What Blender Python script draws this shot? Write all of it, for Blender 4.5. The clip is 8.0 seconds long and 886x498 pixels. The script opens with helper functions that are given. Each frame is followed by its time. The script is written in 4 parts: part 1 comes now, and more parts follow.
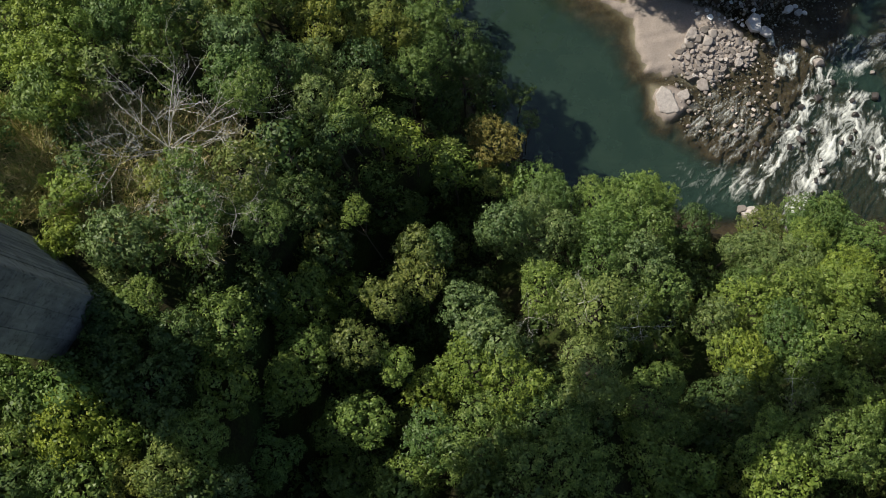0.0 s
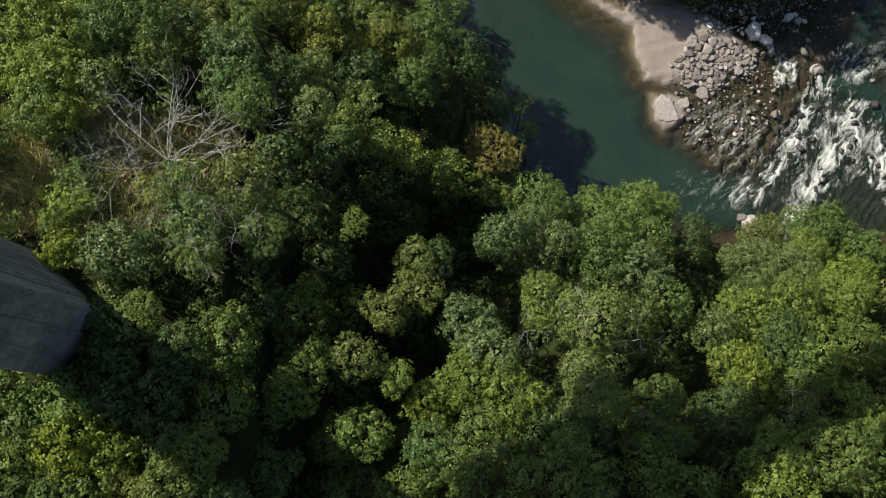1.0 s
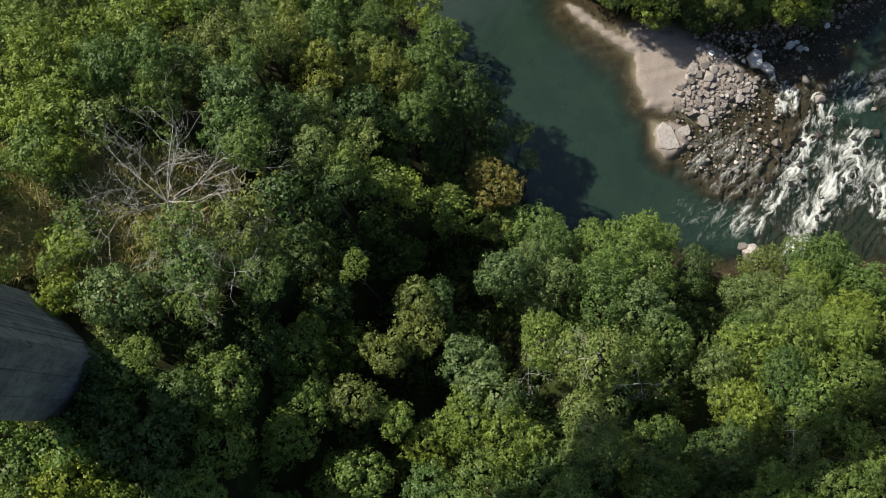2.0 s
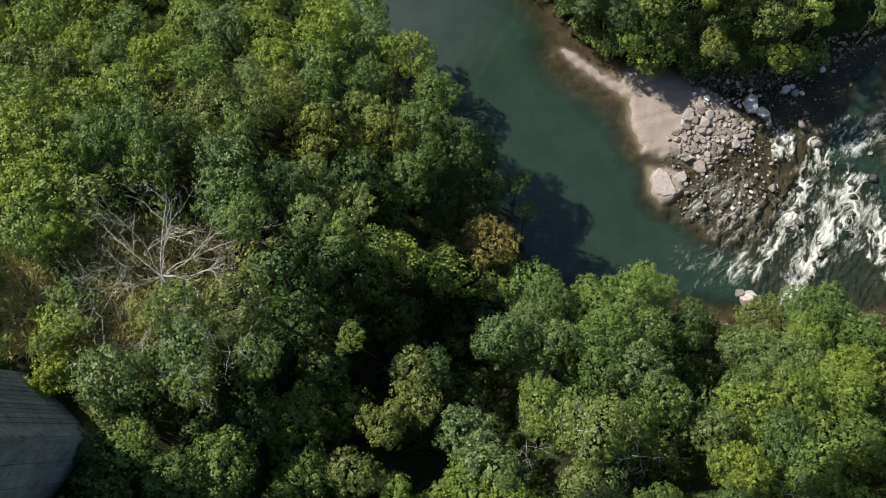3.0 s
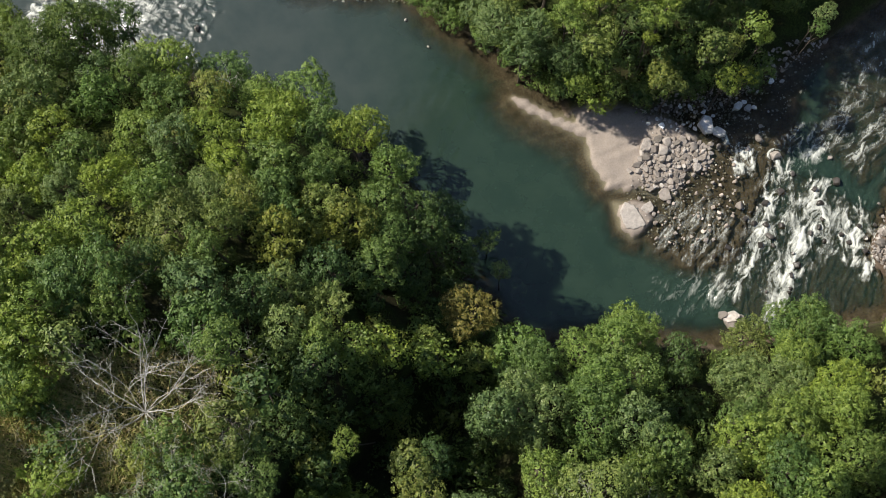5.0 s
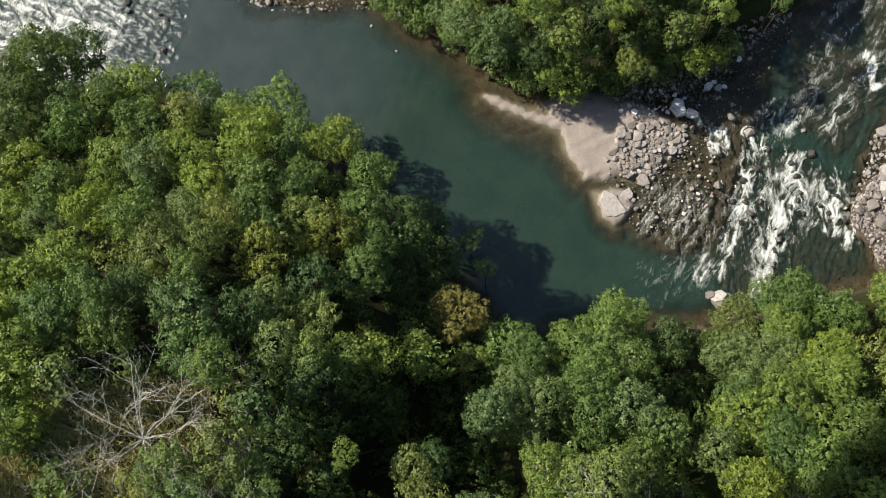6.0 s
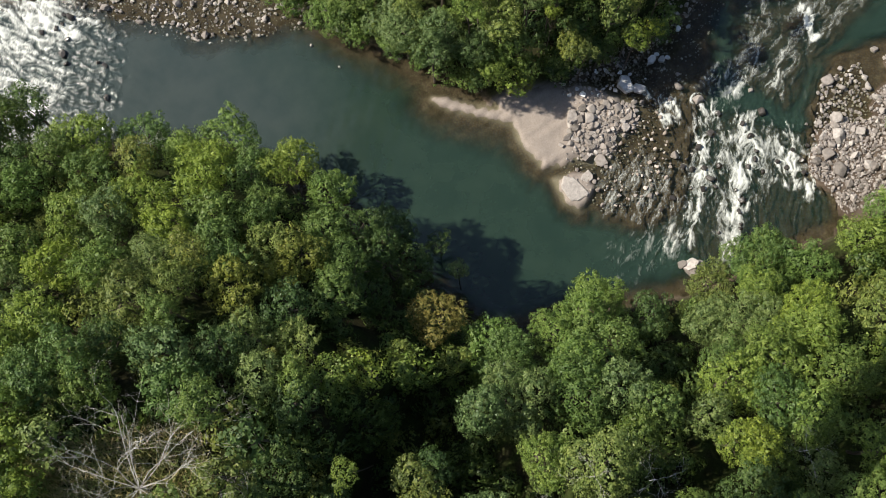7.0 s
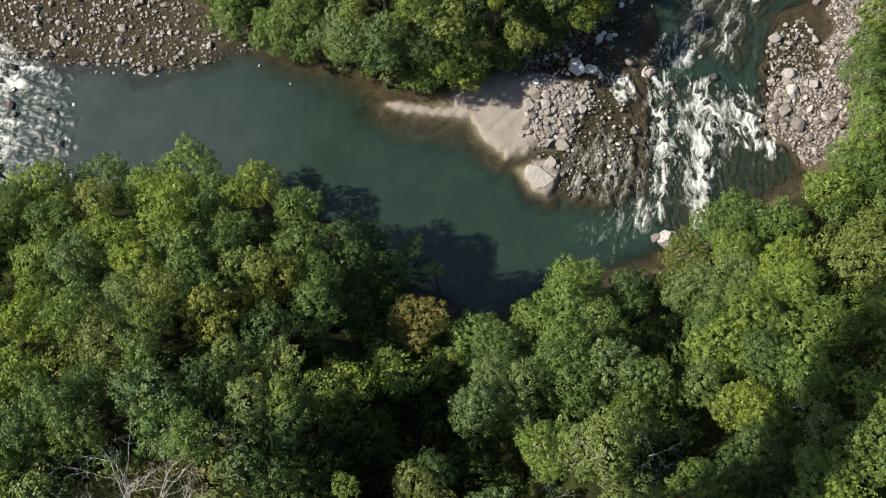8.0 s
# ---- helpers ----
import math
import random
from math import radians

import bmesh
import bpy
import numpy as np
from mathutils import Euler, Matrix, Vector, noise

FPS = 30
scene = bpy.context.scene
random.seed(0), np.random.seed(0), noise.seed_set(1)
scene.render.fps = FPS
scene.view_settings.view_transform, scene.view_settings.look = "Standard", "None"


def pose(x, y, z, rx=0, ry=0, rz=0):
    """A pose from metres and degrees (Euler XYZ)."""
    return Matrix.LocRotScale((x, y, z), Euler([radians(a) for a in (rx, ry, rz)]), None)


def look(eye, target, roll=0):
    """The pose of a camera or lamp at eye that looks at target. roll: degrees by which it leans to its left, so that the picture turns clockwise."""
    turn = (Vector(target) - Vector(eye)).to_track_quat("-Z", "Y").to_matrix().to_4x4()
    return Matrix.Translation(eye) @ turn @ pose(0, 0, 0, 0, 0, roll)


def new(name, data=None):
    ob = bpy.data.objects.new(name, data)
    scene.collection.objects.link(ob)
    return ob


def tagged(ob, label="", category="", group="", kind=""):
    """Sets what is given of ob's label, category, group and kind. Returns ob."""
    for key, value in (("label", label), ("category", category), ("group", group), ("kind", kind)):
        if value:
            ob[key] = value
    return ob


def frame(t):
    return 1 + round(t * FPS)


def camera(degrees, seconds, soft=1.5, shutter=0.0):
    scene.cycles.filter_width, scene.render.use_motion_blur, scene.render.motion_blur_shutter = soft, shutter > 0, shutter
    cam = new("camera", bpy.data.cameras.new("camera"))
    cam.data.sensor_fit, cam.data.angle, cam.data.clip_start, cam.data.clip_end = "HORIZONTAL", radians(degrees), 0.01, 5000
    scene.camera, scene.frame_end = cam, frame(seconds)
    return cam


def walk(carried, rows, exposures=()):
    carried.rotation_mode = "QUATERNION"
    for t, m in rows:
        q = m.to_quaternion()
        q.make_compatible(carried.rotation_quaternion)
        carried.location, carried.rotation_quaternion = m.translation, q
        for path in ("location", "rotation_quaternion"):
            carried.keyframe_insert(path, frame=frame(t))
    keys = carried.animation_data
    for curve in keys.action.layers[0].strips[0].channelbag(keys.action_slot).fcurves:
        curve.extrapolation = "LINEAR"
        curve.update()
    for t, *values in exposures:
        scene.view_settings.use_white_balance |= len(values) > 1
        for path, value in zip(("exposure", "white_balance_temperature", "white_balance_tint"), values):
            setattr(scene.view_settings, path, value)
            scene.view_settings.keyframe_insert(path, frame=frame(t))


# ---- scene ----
cam = camera(45.0, 8.0, soft=0.8)
PATH = [
    (0, (3.422, -14.425, 89.475), (9.462, 1.994, -0.420)),
    (0.5, (3.385, -14.220, 89.458), (9.450, 1.954, -0.401)),
    (1, (3.389, -13.740, 89.465), (9.492, 1.935, -0.404)),
    (1.5, (3.355, -12.826, 89.507), (9.501, 1.883, -0.341)),
    (1.7, (3.356, -12.271, 89.517), (9.490, 1.880, -0.291)),
    (2.8, (3.329, -8.464, 89.916), (9.586, 1.758, -0.168)),
    (3, (3.343, -7.574, 89.776), (9.683, 1.701, -0.668)),
    (3.5, (3.372, -5.502, 89.964), (9.914, 1.761, -0.586)),
    (4, (3.546, -4.129, 90.117), (10.018, 1.906, -0.541)),
    (4.5, (3.681, -3.406, 90.255), (10.082, 1.952, -3.083)),
    (4.7, (3.885, -3.313, 90.068), (10.091, 1.935, -8.168)),
    (5.8, (3.794, -3.190, 90.523), (9.944, 1.913, -10.290)),
    (6, (3.889, -3.179, 90.279), (9.950, 1.870, -13.746)),
    (6.5, (3.955, -3.200, 90.266), (9.983, 1.794, -18.669)),
    (7, (3.987, -3.218, 90.257), (9.977, 1.732, -21.954)),
    (7.5, (4.065, -3.253, 90.192), (9.923, 1.699, -26.351)),
    (8, (4.085, -3.266, 90.085), (9.871, 1.643, -29.281)),
]
walk(cam, [(t, pose(*eye, *turn)) for t, eye, turn in PATH], exposures=[(0.0, 0.17), (1.7, 0.22), (3.5, 0.43), (8.0, 0.47)])

# ---- light ----
SUN_HEIGHT = 46.5
SHADE = Vector((0.835, -0.550, 0.0)).normalized()   # the way that shadows fall
world = bpy.data.worlds.new("sky")
scene.world = world
world.use_nodes = True
wn, wl = world.node_tree.nodes, world.node_tree.links
sky = wn.new("ShaderNodeTexSky")
sky.sky_type, sky.sun_disc = "NISHITA", False
sky.sun_elevation = radians(SUN_HEIGHT)
sky.sun_rotation = math.atan2(-SHADE.x, -SHADE.y)
wn["Background"].inputs["Strength"].default_value = 0.098
wl.new(sky.outputs[0], wn["Background"].inputs["Color"])
sun_data = bpy.data.lights.new("sun", "SUN")
sun_data.energy, sun_data.angle, sun_data.color = 4.35, radians(0.53), (1.0, 0.93, 0.81)
sun = new("sun", sun_data)
down = SHADE * math.cos(radians(SUN_HEIGHT)) - Vector((0, 0, math.sin(radians(SUN_HEIGHT))))
sun.matrix_world = look((-60, 60, 160), Vector((-60, 60, 160)) + down)


# ---- materials ----
def material(name):
    m = bpy.data.materials.new(name)
    m.use_nodes = True
    return m, m.node_tree.nodes, m.node_tree.links, m.node_tree.nodes["Principled BSDF"]


def node(nodes, kind, **values):
    n = nodes.new(kind)
    for key, value in values.items():
        n.inputs[key].default_value = value
    return n


def ramp(nodes, stops):
    n = nodes.new("ShaderNodeValToRGB")
    e = n.color_ramp.elements
    while len(e) < len(stops):
        e.new(0.5)
    for i, (at, colour) in enumerate(stops):
        e[i].position, e[i].color = at, (*colour, 1)
    return n


def mix(nodes, links, factor, a, b, kind="MIX"):
    n = nodes.new("ShaderNodeMix")
    n.data_type, n.blend_type = "RGBA", kind
    for socket, value in ((n.inputs[0], factor), (n.inputs[6], a), (n.inputs[7], b)):
        if isinstance(value, (int, float)):
            socket.default_value = value
        elif isinstance(value, tuple):
            socket.default_value = (*value, 1)
        else:
            links.new(value, socket)
    return n.outputs[2]


def bump(nodes, links, height, strength, distance, bsdf):
    b = node(nodes, "ShaderNodeBump", Strength=strength, Distance=distance)
    links.new(height, b.inputs["Height"])
    links.new(b.outputs[0], bsdf.inputs["Normal"])
    return b


def place(nodes):
    return nodes.new("ShaderNodeNewGeometry").outputs["Position"]


def noise_node(nodes, links, at, scale, detail=4.0, rough=0.55):
    n = node(nodes, "ShaderNodeTexNoise", Scale=scale, Detail=detail, Roughness=rough)
    links.new(at, n.inputs["Vector"])
    return n


def leaf_material(name, low, high, tip):
    """Leaves: three tones, mixed leaf by leaf, tree by tree and over patches of the crown; thin enough to let some light through."""
    m, n, l, b = material(name)
    geo = n.new("ShaderNodeNewGeometry")
    info = n.new("ShaderNodeObjectInfo")
    island = ramp(n, [(0.0, tuple(0.5 * a + 0.5 * c for a, c in zip(low, high))), (0.55, high), (1.0, tuple(0.55 * a + 0.45 * c for a, c in zip(high, tip)))])
    l.new(geo.outputs["Random Per Island"], island.inputs[0])
    patch = noise_node(n, l, geo.outputs["Position"], 1.7, 4, 0.6)
    # strong patch contrast paints in lit and shaded clumps, beyond leaf colour
    spread = ramp(n, [(0.34, (0.62, 0.70, 0.66)), (0.66, (1.36, 1.28, 1.14))])
    l.new(patch.outputs["Fac"], spread.inputs[0])
    c = mix(n, l, 1.0, island.outputs[0], spread.outputs[0], "MULTIPLY")
    each = ramp(n, [(0.0, (0.80, 0.85, 0.90)), (0.35, (1.02, 0.98, 1.0)), (0.7, (1.16, 1.05, 0.93)), (1.0, (1.32, 1.14, 0.80))])
    l.new(info.outputs["Random"], each.inputs[0])
    c = mix(n, l, 1.0, c, each.outputs[0], "MULTIPLY")
    l.new(c, b.inputs["Base Color"])
    b.inputs["Roughness"].default_value = 0.48
    b.inputs["Specular IOR Level"].default_value = 0.38
    thin = n.new("ShaderNodeBsdfTranslucent")
    l.new(c, thin.inputs["Color"])
    both = n.new("ShaderNodeMixShader")
    both.inputs[0].default_value = 0.25
    l.new(b.outputs[0], both.inputs[1])
    l.new(thin.outputs[0], both.inputs[2])
    l.new(both.outputs[0], n["Material Output"].inputs["Surface"])
    return m


LEAF = {
    "g": leaf_material("leaves_green", (0.038, 0.083, 0.019), (0.134, 0.218, 0.056), (0.258, 0.349, 0.120)),
    "l": leaf_material("leaves_light_green", (0.056, 0.109, 0.024), (0.177, 0.278, 0.062), (0.314, 0.415, 0.144)),
    "y": leaf_material("leaves_yellow_green", (0.060, 0.105, 0.017), (0.196, 0.284, 0.050), (0.336, 0.403, 0.097)),
    "o": leaf_material("leaves_olive", (0.056, 0.090, 0.019), (0.168, 0.222, 0.058), (0.280, 0.304, 0.106)),
    "b": leaf_material("leaves_grey_green", (0.050, 0.092, 0.028), (0.159, 0.238, 0.080), (0.302, 0.371, 0.169)),
    # for dark trees, and for crowns in shadow with the shade in their colour
    "d": leaf_material("leaves_dark_and_shaded", (0.026, 0.058, 0.016), (0.083, 0.147, 0.042), (0.168, 0.228, 0.078)),
    "w": leaf_material("leaves_brown_yellow", (0.080, 0.090, 0.024), (0.199, 0.197, 0.058), (0.314, 0.272, 0.097)),
}
LOOK = {"g": "mid-green", "l": "light green", "y": "yellow-green", "o": "olive green", "b": "grey-green", "d": "dark and shaded green", "w": "brown-yellow"}


def bark_material(name, dark, light):
    m, n, l, b = material(name)
    at = place(n)
    f = noise_node(n, l, at, 9.0, 6)
    c = ramp(n, [(0.3, dark), (0.7, light)])
    l.new(f.outputs["Fac"], c.inputs[0])
    l.new(c.outputs[0], b.inputs["Base Color"])
    b.inputs["Roughness"].default_value = 0.9
    bump(n, l, f.outputs["Fac"], 0.6, 0.03, b)
    return m


BARK = bark_material("bark", (0.05, 0.04, 0.03), (0.16, 0.13, 0.10))
DEAD_BARK = bark_material("bleached_bark", (0.36, 0.34, 0.30), (0.62, 0.60, 0.54))


def ground_material():
    """Soil and dry grass on the slopes, sand and gravel on the bars, a bed painted darker green with depth under the
    water.
    """
    m, n, l, b = material("ground")
    at = place(n)
    wide = noise_node(n, l, at, 0.35, 5)
    fine = noise_node(n, l, at, 6.0, 6, 0.7)
    soil = ramp(n, [(0.3, (0.014, 0.014, 0.007)), (0.55, (0.030, 0.030, 0.013)), (0.8, (0.060, 0.056, 0.025))])
    l.new(fine.outputs["Fac"], soil.inputs[0])
    grit = noise_node(n, l, at, 22.0, 3, 0.8)
    green = ramp(n, [(0.35, (0.020, 0.036, 0.008)), (0.7, (0.06, 0.08, 0.02))])
    l.new(fine.outputs["Fac"], green.inputs[0])
    cover = ramp(n, [(0.42, (0, 0, 0)), (0.58, (1, 1, 1))])
    l.new(wide.outputs["Fac"], cover.inputs[0])
    slope = mix(n, l, cover.outputs[0], soil.outputs[0], green.outputs[0])
    litter = ramp(n, [(0.35, (0.35, 0.36, 0.3)), (0.65, (1.5, 1.45, 1.3))])
    l.new(grit.outputs["Fac"], litter.inputs[0])
    slope = mix(n, l, 1.0, slope, litter.outputs[0], "MULTIPLY")
    sand = ramp(n, [(0.3, (0.285, 0.240, 0.205)), (0.5, (0.328, 0.282, 0.245)), (0.72, (0.372, 0.325, 0.286))])
    l.new(fine.outputs["Fac"], sand.inputs[0])
    bed = noise_node(n, l, at, 1.1, 7, 0.65)
    cobble = ramp(n, [(0.30, (0.056, 0.042, 0.031)), (0.50, (0.096, 0.070, 0.050)), (0.72, (0.16, 0.128, 0.100))])
    l.new(bed.outputs["Fac"], cobble.inputs[0])
    cells = node(n, "ShaderNodeTexVoronoi", Scale=6.0)
    l.new(at, cells.inputs["Vector"])
    pebble = ramp(n, [(0.05, (1.45, 1.42, 1.38)), (0.35, (1.0, 1.0, 1.0)), (0.75, (0.55, 0.55, 0.55))])
    l.new(cells.outputs["Distance"], pebble.inputs[0])
    cobble_c = mix(n, l, 0.55, cobble.outputs[0], pebble.outputs[0], "MULTIPLY")
    shore = n.new("ShaderNodeAttribute")
    shore.attribute_name = "shore"
    split = n.new("ShaderNodeSeparateColor")
    l.new(shore.outputs["Color"], split.inputs[0])
    c = mix(n, l, split.outputs[0], slope, cobble_c)       # red: valley floor
    c = mix(n, l, split.outputs[1], c, sand.outputs[0])             # green: sand
    c = mix(n, l, split.outputs[2], c, (0.012, 0.030, 0.020))       # blue: depth, with the water's dimming painted in as dark green
    l.new(c, b.inputs["Base Color"])
    b.inputs["Roughness"].default_value = 0.95
    b.inputs["Specular IOR Level"].default_value = 0.2
    bump(n, l, fine.outputs["Fac"], 0.5, 0.08, b)
    return m


GROUND = ground_material()


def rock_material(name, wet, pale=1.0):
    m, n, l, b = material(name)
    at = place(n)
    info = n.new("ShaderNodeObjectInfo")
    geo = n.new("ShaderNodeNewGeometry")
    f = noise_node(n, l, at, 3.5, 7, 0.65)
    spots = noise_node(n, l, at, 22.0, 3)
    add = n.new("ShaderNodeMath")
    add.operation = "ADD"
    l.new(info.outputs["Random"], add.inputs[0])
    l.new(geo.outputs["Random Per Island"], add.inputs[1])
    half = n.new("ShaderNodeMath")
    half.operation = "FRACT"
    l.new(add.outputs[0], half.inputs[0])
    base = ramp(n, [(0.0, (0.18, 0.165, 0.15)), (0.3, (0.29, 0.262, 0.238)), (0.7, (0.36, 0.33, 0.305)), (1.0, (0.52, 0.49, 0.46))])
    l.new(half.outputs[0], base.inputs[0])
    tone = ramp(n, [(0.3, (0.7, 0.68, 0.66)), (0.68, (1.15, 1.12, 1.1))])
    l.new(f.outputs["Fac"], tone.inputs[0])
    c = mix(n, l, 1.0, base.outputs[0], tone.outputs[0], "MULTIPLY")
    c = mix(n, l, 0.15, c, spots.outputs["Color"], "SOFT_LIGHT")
    # wet scales brightness, above 1 for painted sun or skylight; pale shifts towards blue
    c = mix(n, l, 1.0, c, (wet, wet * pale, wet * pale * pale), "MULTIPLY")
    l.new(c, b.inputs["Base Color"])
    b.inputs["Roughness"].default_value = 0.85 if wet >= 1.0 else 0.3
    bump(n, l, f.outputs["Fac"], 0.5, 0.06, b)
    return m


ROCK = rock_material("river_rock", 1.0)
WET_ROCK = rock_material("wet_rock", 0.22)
# lighter, warmer copy of the river rock: sunlight put into the colour
SUNLIT_ROCK = rock_material("sunlit_rock", 1.3, 0.96)
# pale copy for stones in shade, skylight's blue painted into it
SKYLIT_ROCK = rock_material("skylit_rock", 2.1, 1.10)


def water_material():
    """Clear green river water: tinted, a little cloudy, glossy on top, white where the foam lies."""
    m, n, l, b = material("river_water")
    out = n["Material Output"]
    at = place(n)
    near = noise_node(n, l, at, 2.6, 5, 0.6)
    swell = noise_node(n, l, at, 0.5, 3)
    foam = n.new("ShaderNodeAttribute")
    foam.attribute_name = "foam"
    split = n.new("ShaderNodeSeparateColor")
    l.new(foam.outputs["Color"], split.inputs[0])
    weed = noise_node(n, l, at, 0.33, 4, 0.6)
    growth = ramp(n, [(0.38, (0.86, 0.90, 0.86)), (0.64, (1.12, 1.08, 1.02))])
    l.new(weed.outputs["Fac"], growth.inputs[0])
    l.new(mix(n, l, 1.0, mix(n, l, split.outputs[2], (0.022, 0.043, 0.030), (0.046, 0.062, 0.060)), growth.outputs[0], "MULTIPLY"), b.inputs["Base Color"])
    b.inputs["Roughness"].default_value = 0.06
    b.inputs["IOR"].default_value = 1.33
    both = n.new("ShaderNodeMath")
    both.operation = "MULTIPLY_ADD"
    both.inputs[1].default_value = 0.6
    l.new(near.outputs["Fac"], both.inputs[0])
    l.new(swell.outputs["Fac"], both.inputs[2])
    turn = n.new("ShaderNodeVectorRotate")
    turn.rotation_type = "Z_AXIS"
    turn.inputs["Angle"].default_value = radians(112)
    l.new(at, turn.inputs["Vector"])
    pull = n.new("ShaderNodeMapping")
    pull.inputs["Scale"].default_value = (0.36, 1.0, 1.0)
    l.new(turn.outputs[0], pull.inputs["Vector"])
    thread = noise_node(n, l, pull.outputs[0], 2.6, 8, 0.66)
    thread.inputs["Distortion"].default_value = 1.6
    churn = n.new("ShaderNodeMath")
    churn.operation = "MULTIPLY"
    l.new(thread.outputs["Fac"], churn.inputs[0])
    l.new(foam.outputs["Alpha"], churn.inputs[1])
    total = n.new("ShaderNodeMath")
    total.operation = "MULTIPLY_ADD"
    total.inputs[1].default_value = 3.5
    l.new(churn.outputs[0], total.inputs[0])
    l.new(both.outputs[0], total.inputs[2])
    bm = bump(n, l, total.outputs[0], 0.3, 0.05, b)
    clear = n.new("ShaderNodeBsdfTransparent")
    clear.inputs[0].default_value = (0.84, 0.86, 0.76, 1)
    cloud = n.new("ShaderNodeMixShader")
    # green: how far the water is cloudy and deep
    l.new(split.outputs[1], cloud.inputs[0])
    l.new(clear.outputs[0], cloud.inputs[1])
    l.new(b.outputs[0], cloud.inputs[2])
    gloss = n.new("ShaderNodeBsdfGlossy")
    stir = n.new("ShaderNodeMath")
    stir.operation = "MULTIPLY_ADD"
    stir.inputs[1].default_value = 0.20
    stir.inputs[2].default_value = 0.08
    l.new(foam.outputs["Alpha"], stir.inputs[0])
    l.new(stir.outputs[0], gloss.inputs["Roughness"])
    l.new(bm.outputs[0], gloss.inputs["Normal"])
    fres = node(n, "ShaderNodeFresnel", IOR=1.33)
    top = n.new("ShaderNodeMixShader")
    l.new(fres.outputs[0], top.inputs[0])
    l.new(cloud.outputs[0], top.inputs[1])
    l.new(gloss.outputs[0], top.inputs[2])
    white = n.new("ShaderNodeBsdfPrincipled")
    white.inputs["Base Color"].default_value = (0.75, 0.77, 0.71, 1)
    white.inputs["Roughness"].default_value = 0.7
    # foam breaks up at its edges
    crisp = noise_node(n, l, pull.outputs[0], 7.5, 5, 0.7)
    crisp.inputs["Distortion"].default_value = 1.2
    t2 = n.new("ShaderNodeMath")
    t2.operation = "MULTIPLY_ADD"
    t2.inputs[1].default_value = 0.42
    l.new(crisp.outputs["Fac"], t2.inputs[0])
    l.new(split.outputs[0], t2.inputs[2])
    t3 = n.new("ShaderNodeMath")
    t3.operation = "MULTIPLY_ADD"
    t3.inputs[1].default_value = 0.5
    l.new(thread.outputs["Fac"], t3.inputs[0])
    l.new(t2.outputs[0], t3.inputs[2])
    t4 = n.new("ShaderNodeMath")
    t4.operation = "SUBTRACT"
    t4.inputs[1].default_value = 0.21
    l.new(t3.outputs[0], t4.inputs[0])
    edge = ramp(n, [(0.45, (0, 0, 0)), (0.58, (0.13, 0.13, 0.13)), (0.76, (0.40, 0.40, 0.40)), (1.0, (0.88, 0.88, 0.88))])
    l.new(t4.outputs[0], edge.inputs[0])
    last = n.new("ShaderNodeMixShader")
    l.new(edge.outputs[0], last.inputs[0])
    l.new(top.outputs[0], last.inputs[1])
    l.new(white.outputs[0], last.inputs[2])
    l.new(last.outputs[0], out.inputs["Surface"])
    return m


WATER = water_material()


def concrete_material():
    m, n, l, b = material("weathered_concrete")
    at = place(n)
    info = n.new("ShaderNodeObjectInfo")
    f = noise_node(n, l, at, 0.9, 8, 0.65)
    stretch = n.new("ShaderNodeMapping")
    stretch.inputs["Scale"].default_value = (2.2, 2.2, 0.25)
    l.new(at, stretch.inputs["Vector"])
    run = noise_node(n, l, stretch.outputs[0], 1.6, 6, 0.7)
    blotch = noise_node(n, l, at, 2.6, 5, 0.7)
    c = ramp(n, [(0.3, (0.23, 0.23, 0.23)), (0.7, (0.40, 0.395, 0.385))])
    l.new(f.outputs["Fac"], c.inputs[0])
    dark = ramp(n, [(0.32, (0.70, 0.69, 0.68)), (0.6, (1, 1, 1))])
    l.new(run.outputs["Fac"], dark.inputs[0])
    c = mix(n, l, 1.0, c.outputs[0], dark.outputs[0], "MULTIPLY")
    stain = ramp(n, [(0.36, (0.35, 0.35, 0.36)), (0.45, (1, 1, 1))])
    l.new(blotch.outputs["Fac"], stain.inputs[0])
    c = mix(n, l, 0.75, c, stain.outputs[0], "MULTIPLY")
    each = ramp(n, [(0.0, (0.78, 0.79, 0.81)), (1.0, (1.12, 1.11, 1.09))])
    l.new(info.outputs["Random"], each.inputs[0])
    c = mix(n, l, 1.0, c, each.outputs[0], "MULTIPLY")
    l.new(c, b.inputs["Base Color"])
    b.inputs["Roughness"].default_value = 0.9
    bump(n, l, f.outputs["Fac"], 0.4, 0.03, b)
    return m


CONCRETE = concrete_material()


# ---- shape of the land ----
VALLEY = [(-70, 60), (-34, 40), (-23, 33.5), (-16, 31), (-9, 28), (-3.2, 23), (1.5, 16), (3.5, 11), (5.7, 7.2), (7.2, 4.4),
          (9, 3.2), (13.7, 2.6), (18.9, 2.0), (23.3, 1.0), (28.5, 0.5), (33.3, 0.8), (37.6, 0.9), (44.7, 1.2), (46.4, 5.7),
          (49, 8.9), (53.5, 10.5), (95, 22), (100, 60), (60, 36), (48, 30), (40, 26), (34.3, 23.9), (31.4, 23), (27.5, 22.3),
          (21.9, 22.5), (18.4, 23.2), (16.2, 23.3), (14.5, 25.4), (11.2, 29.7), (7.3, 33.1), (3.5, 38), (0.6, 43.5), (-4, 56),
          (-12, 75), (-60, 120)]
SAND_BAR = [(17.3, 20.6), (17.2, 18.8), (18.2, 16.0), (20.3, 15.6), (22.6, 15.6), (26.0, 16.6), (26.8, 19.0), (24.4, 21.3), (20.9, 22.5), (18.7, 23.2), (16.6, 23.0)]
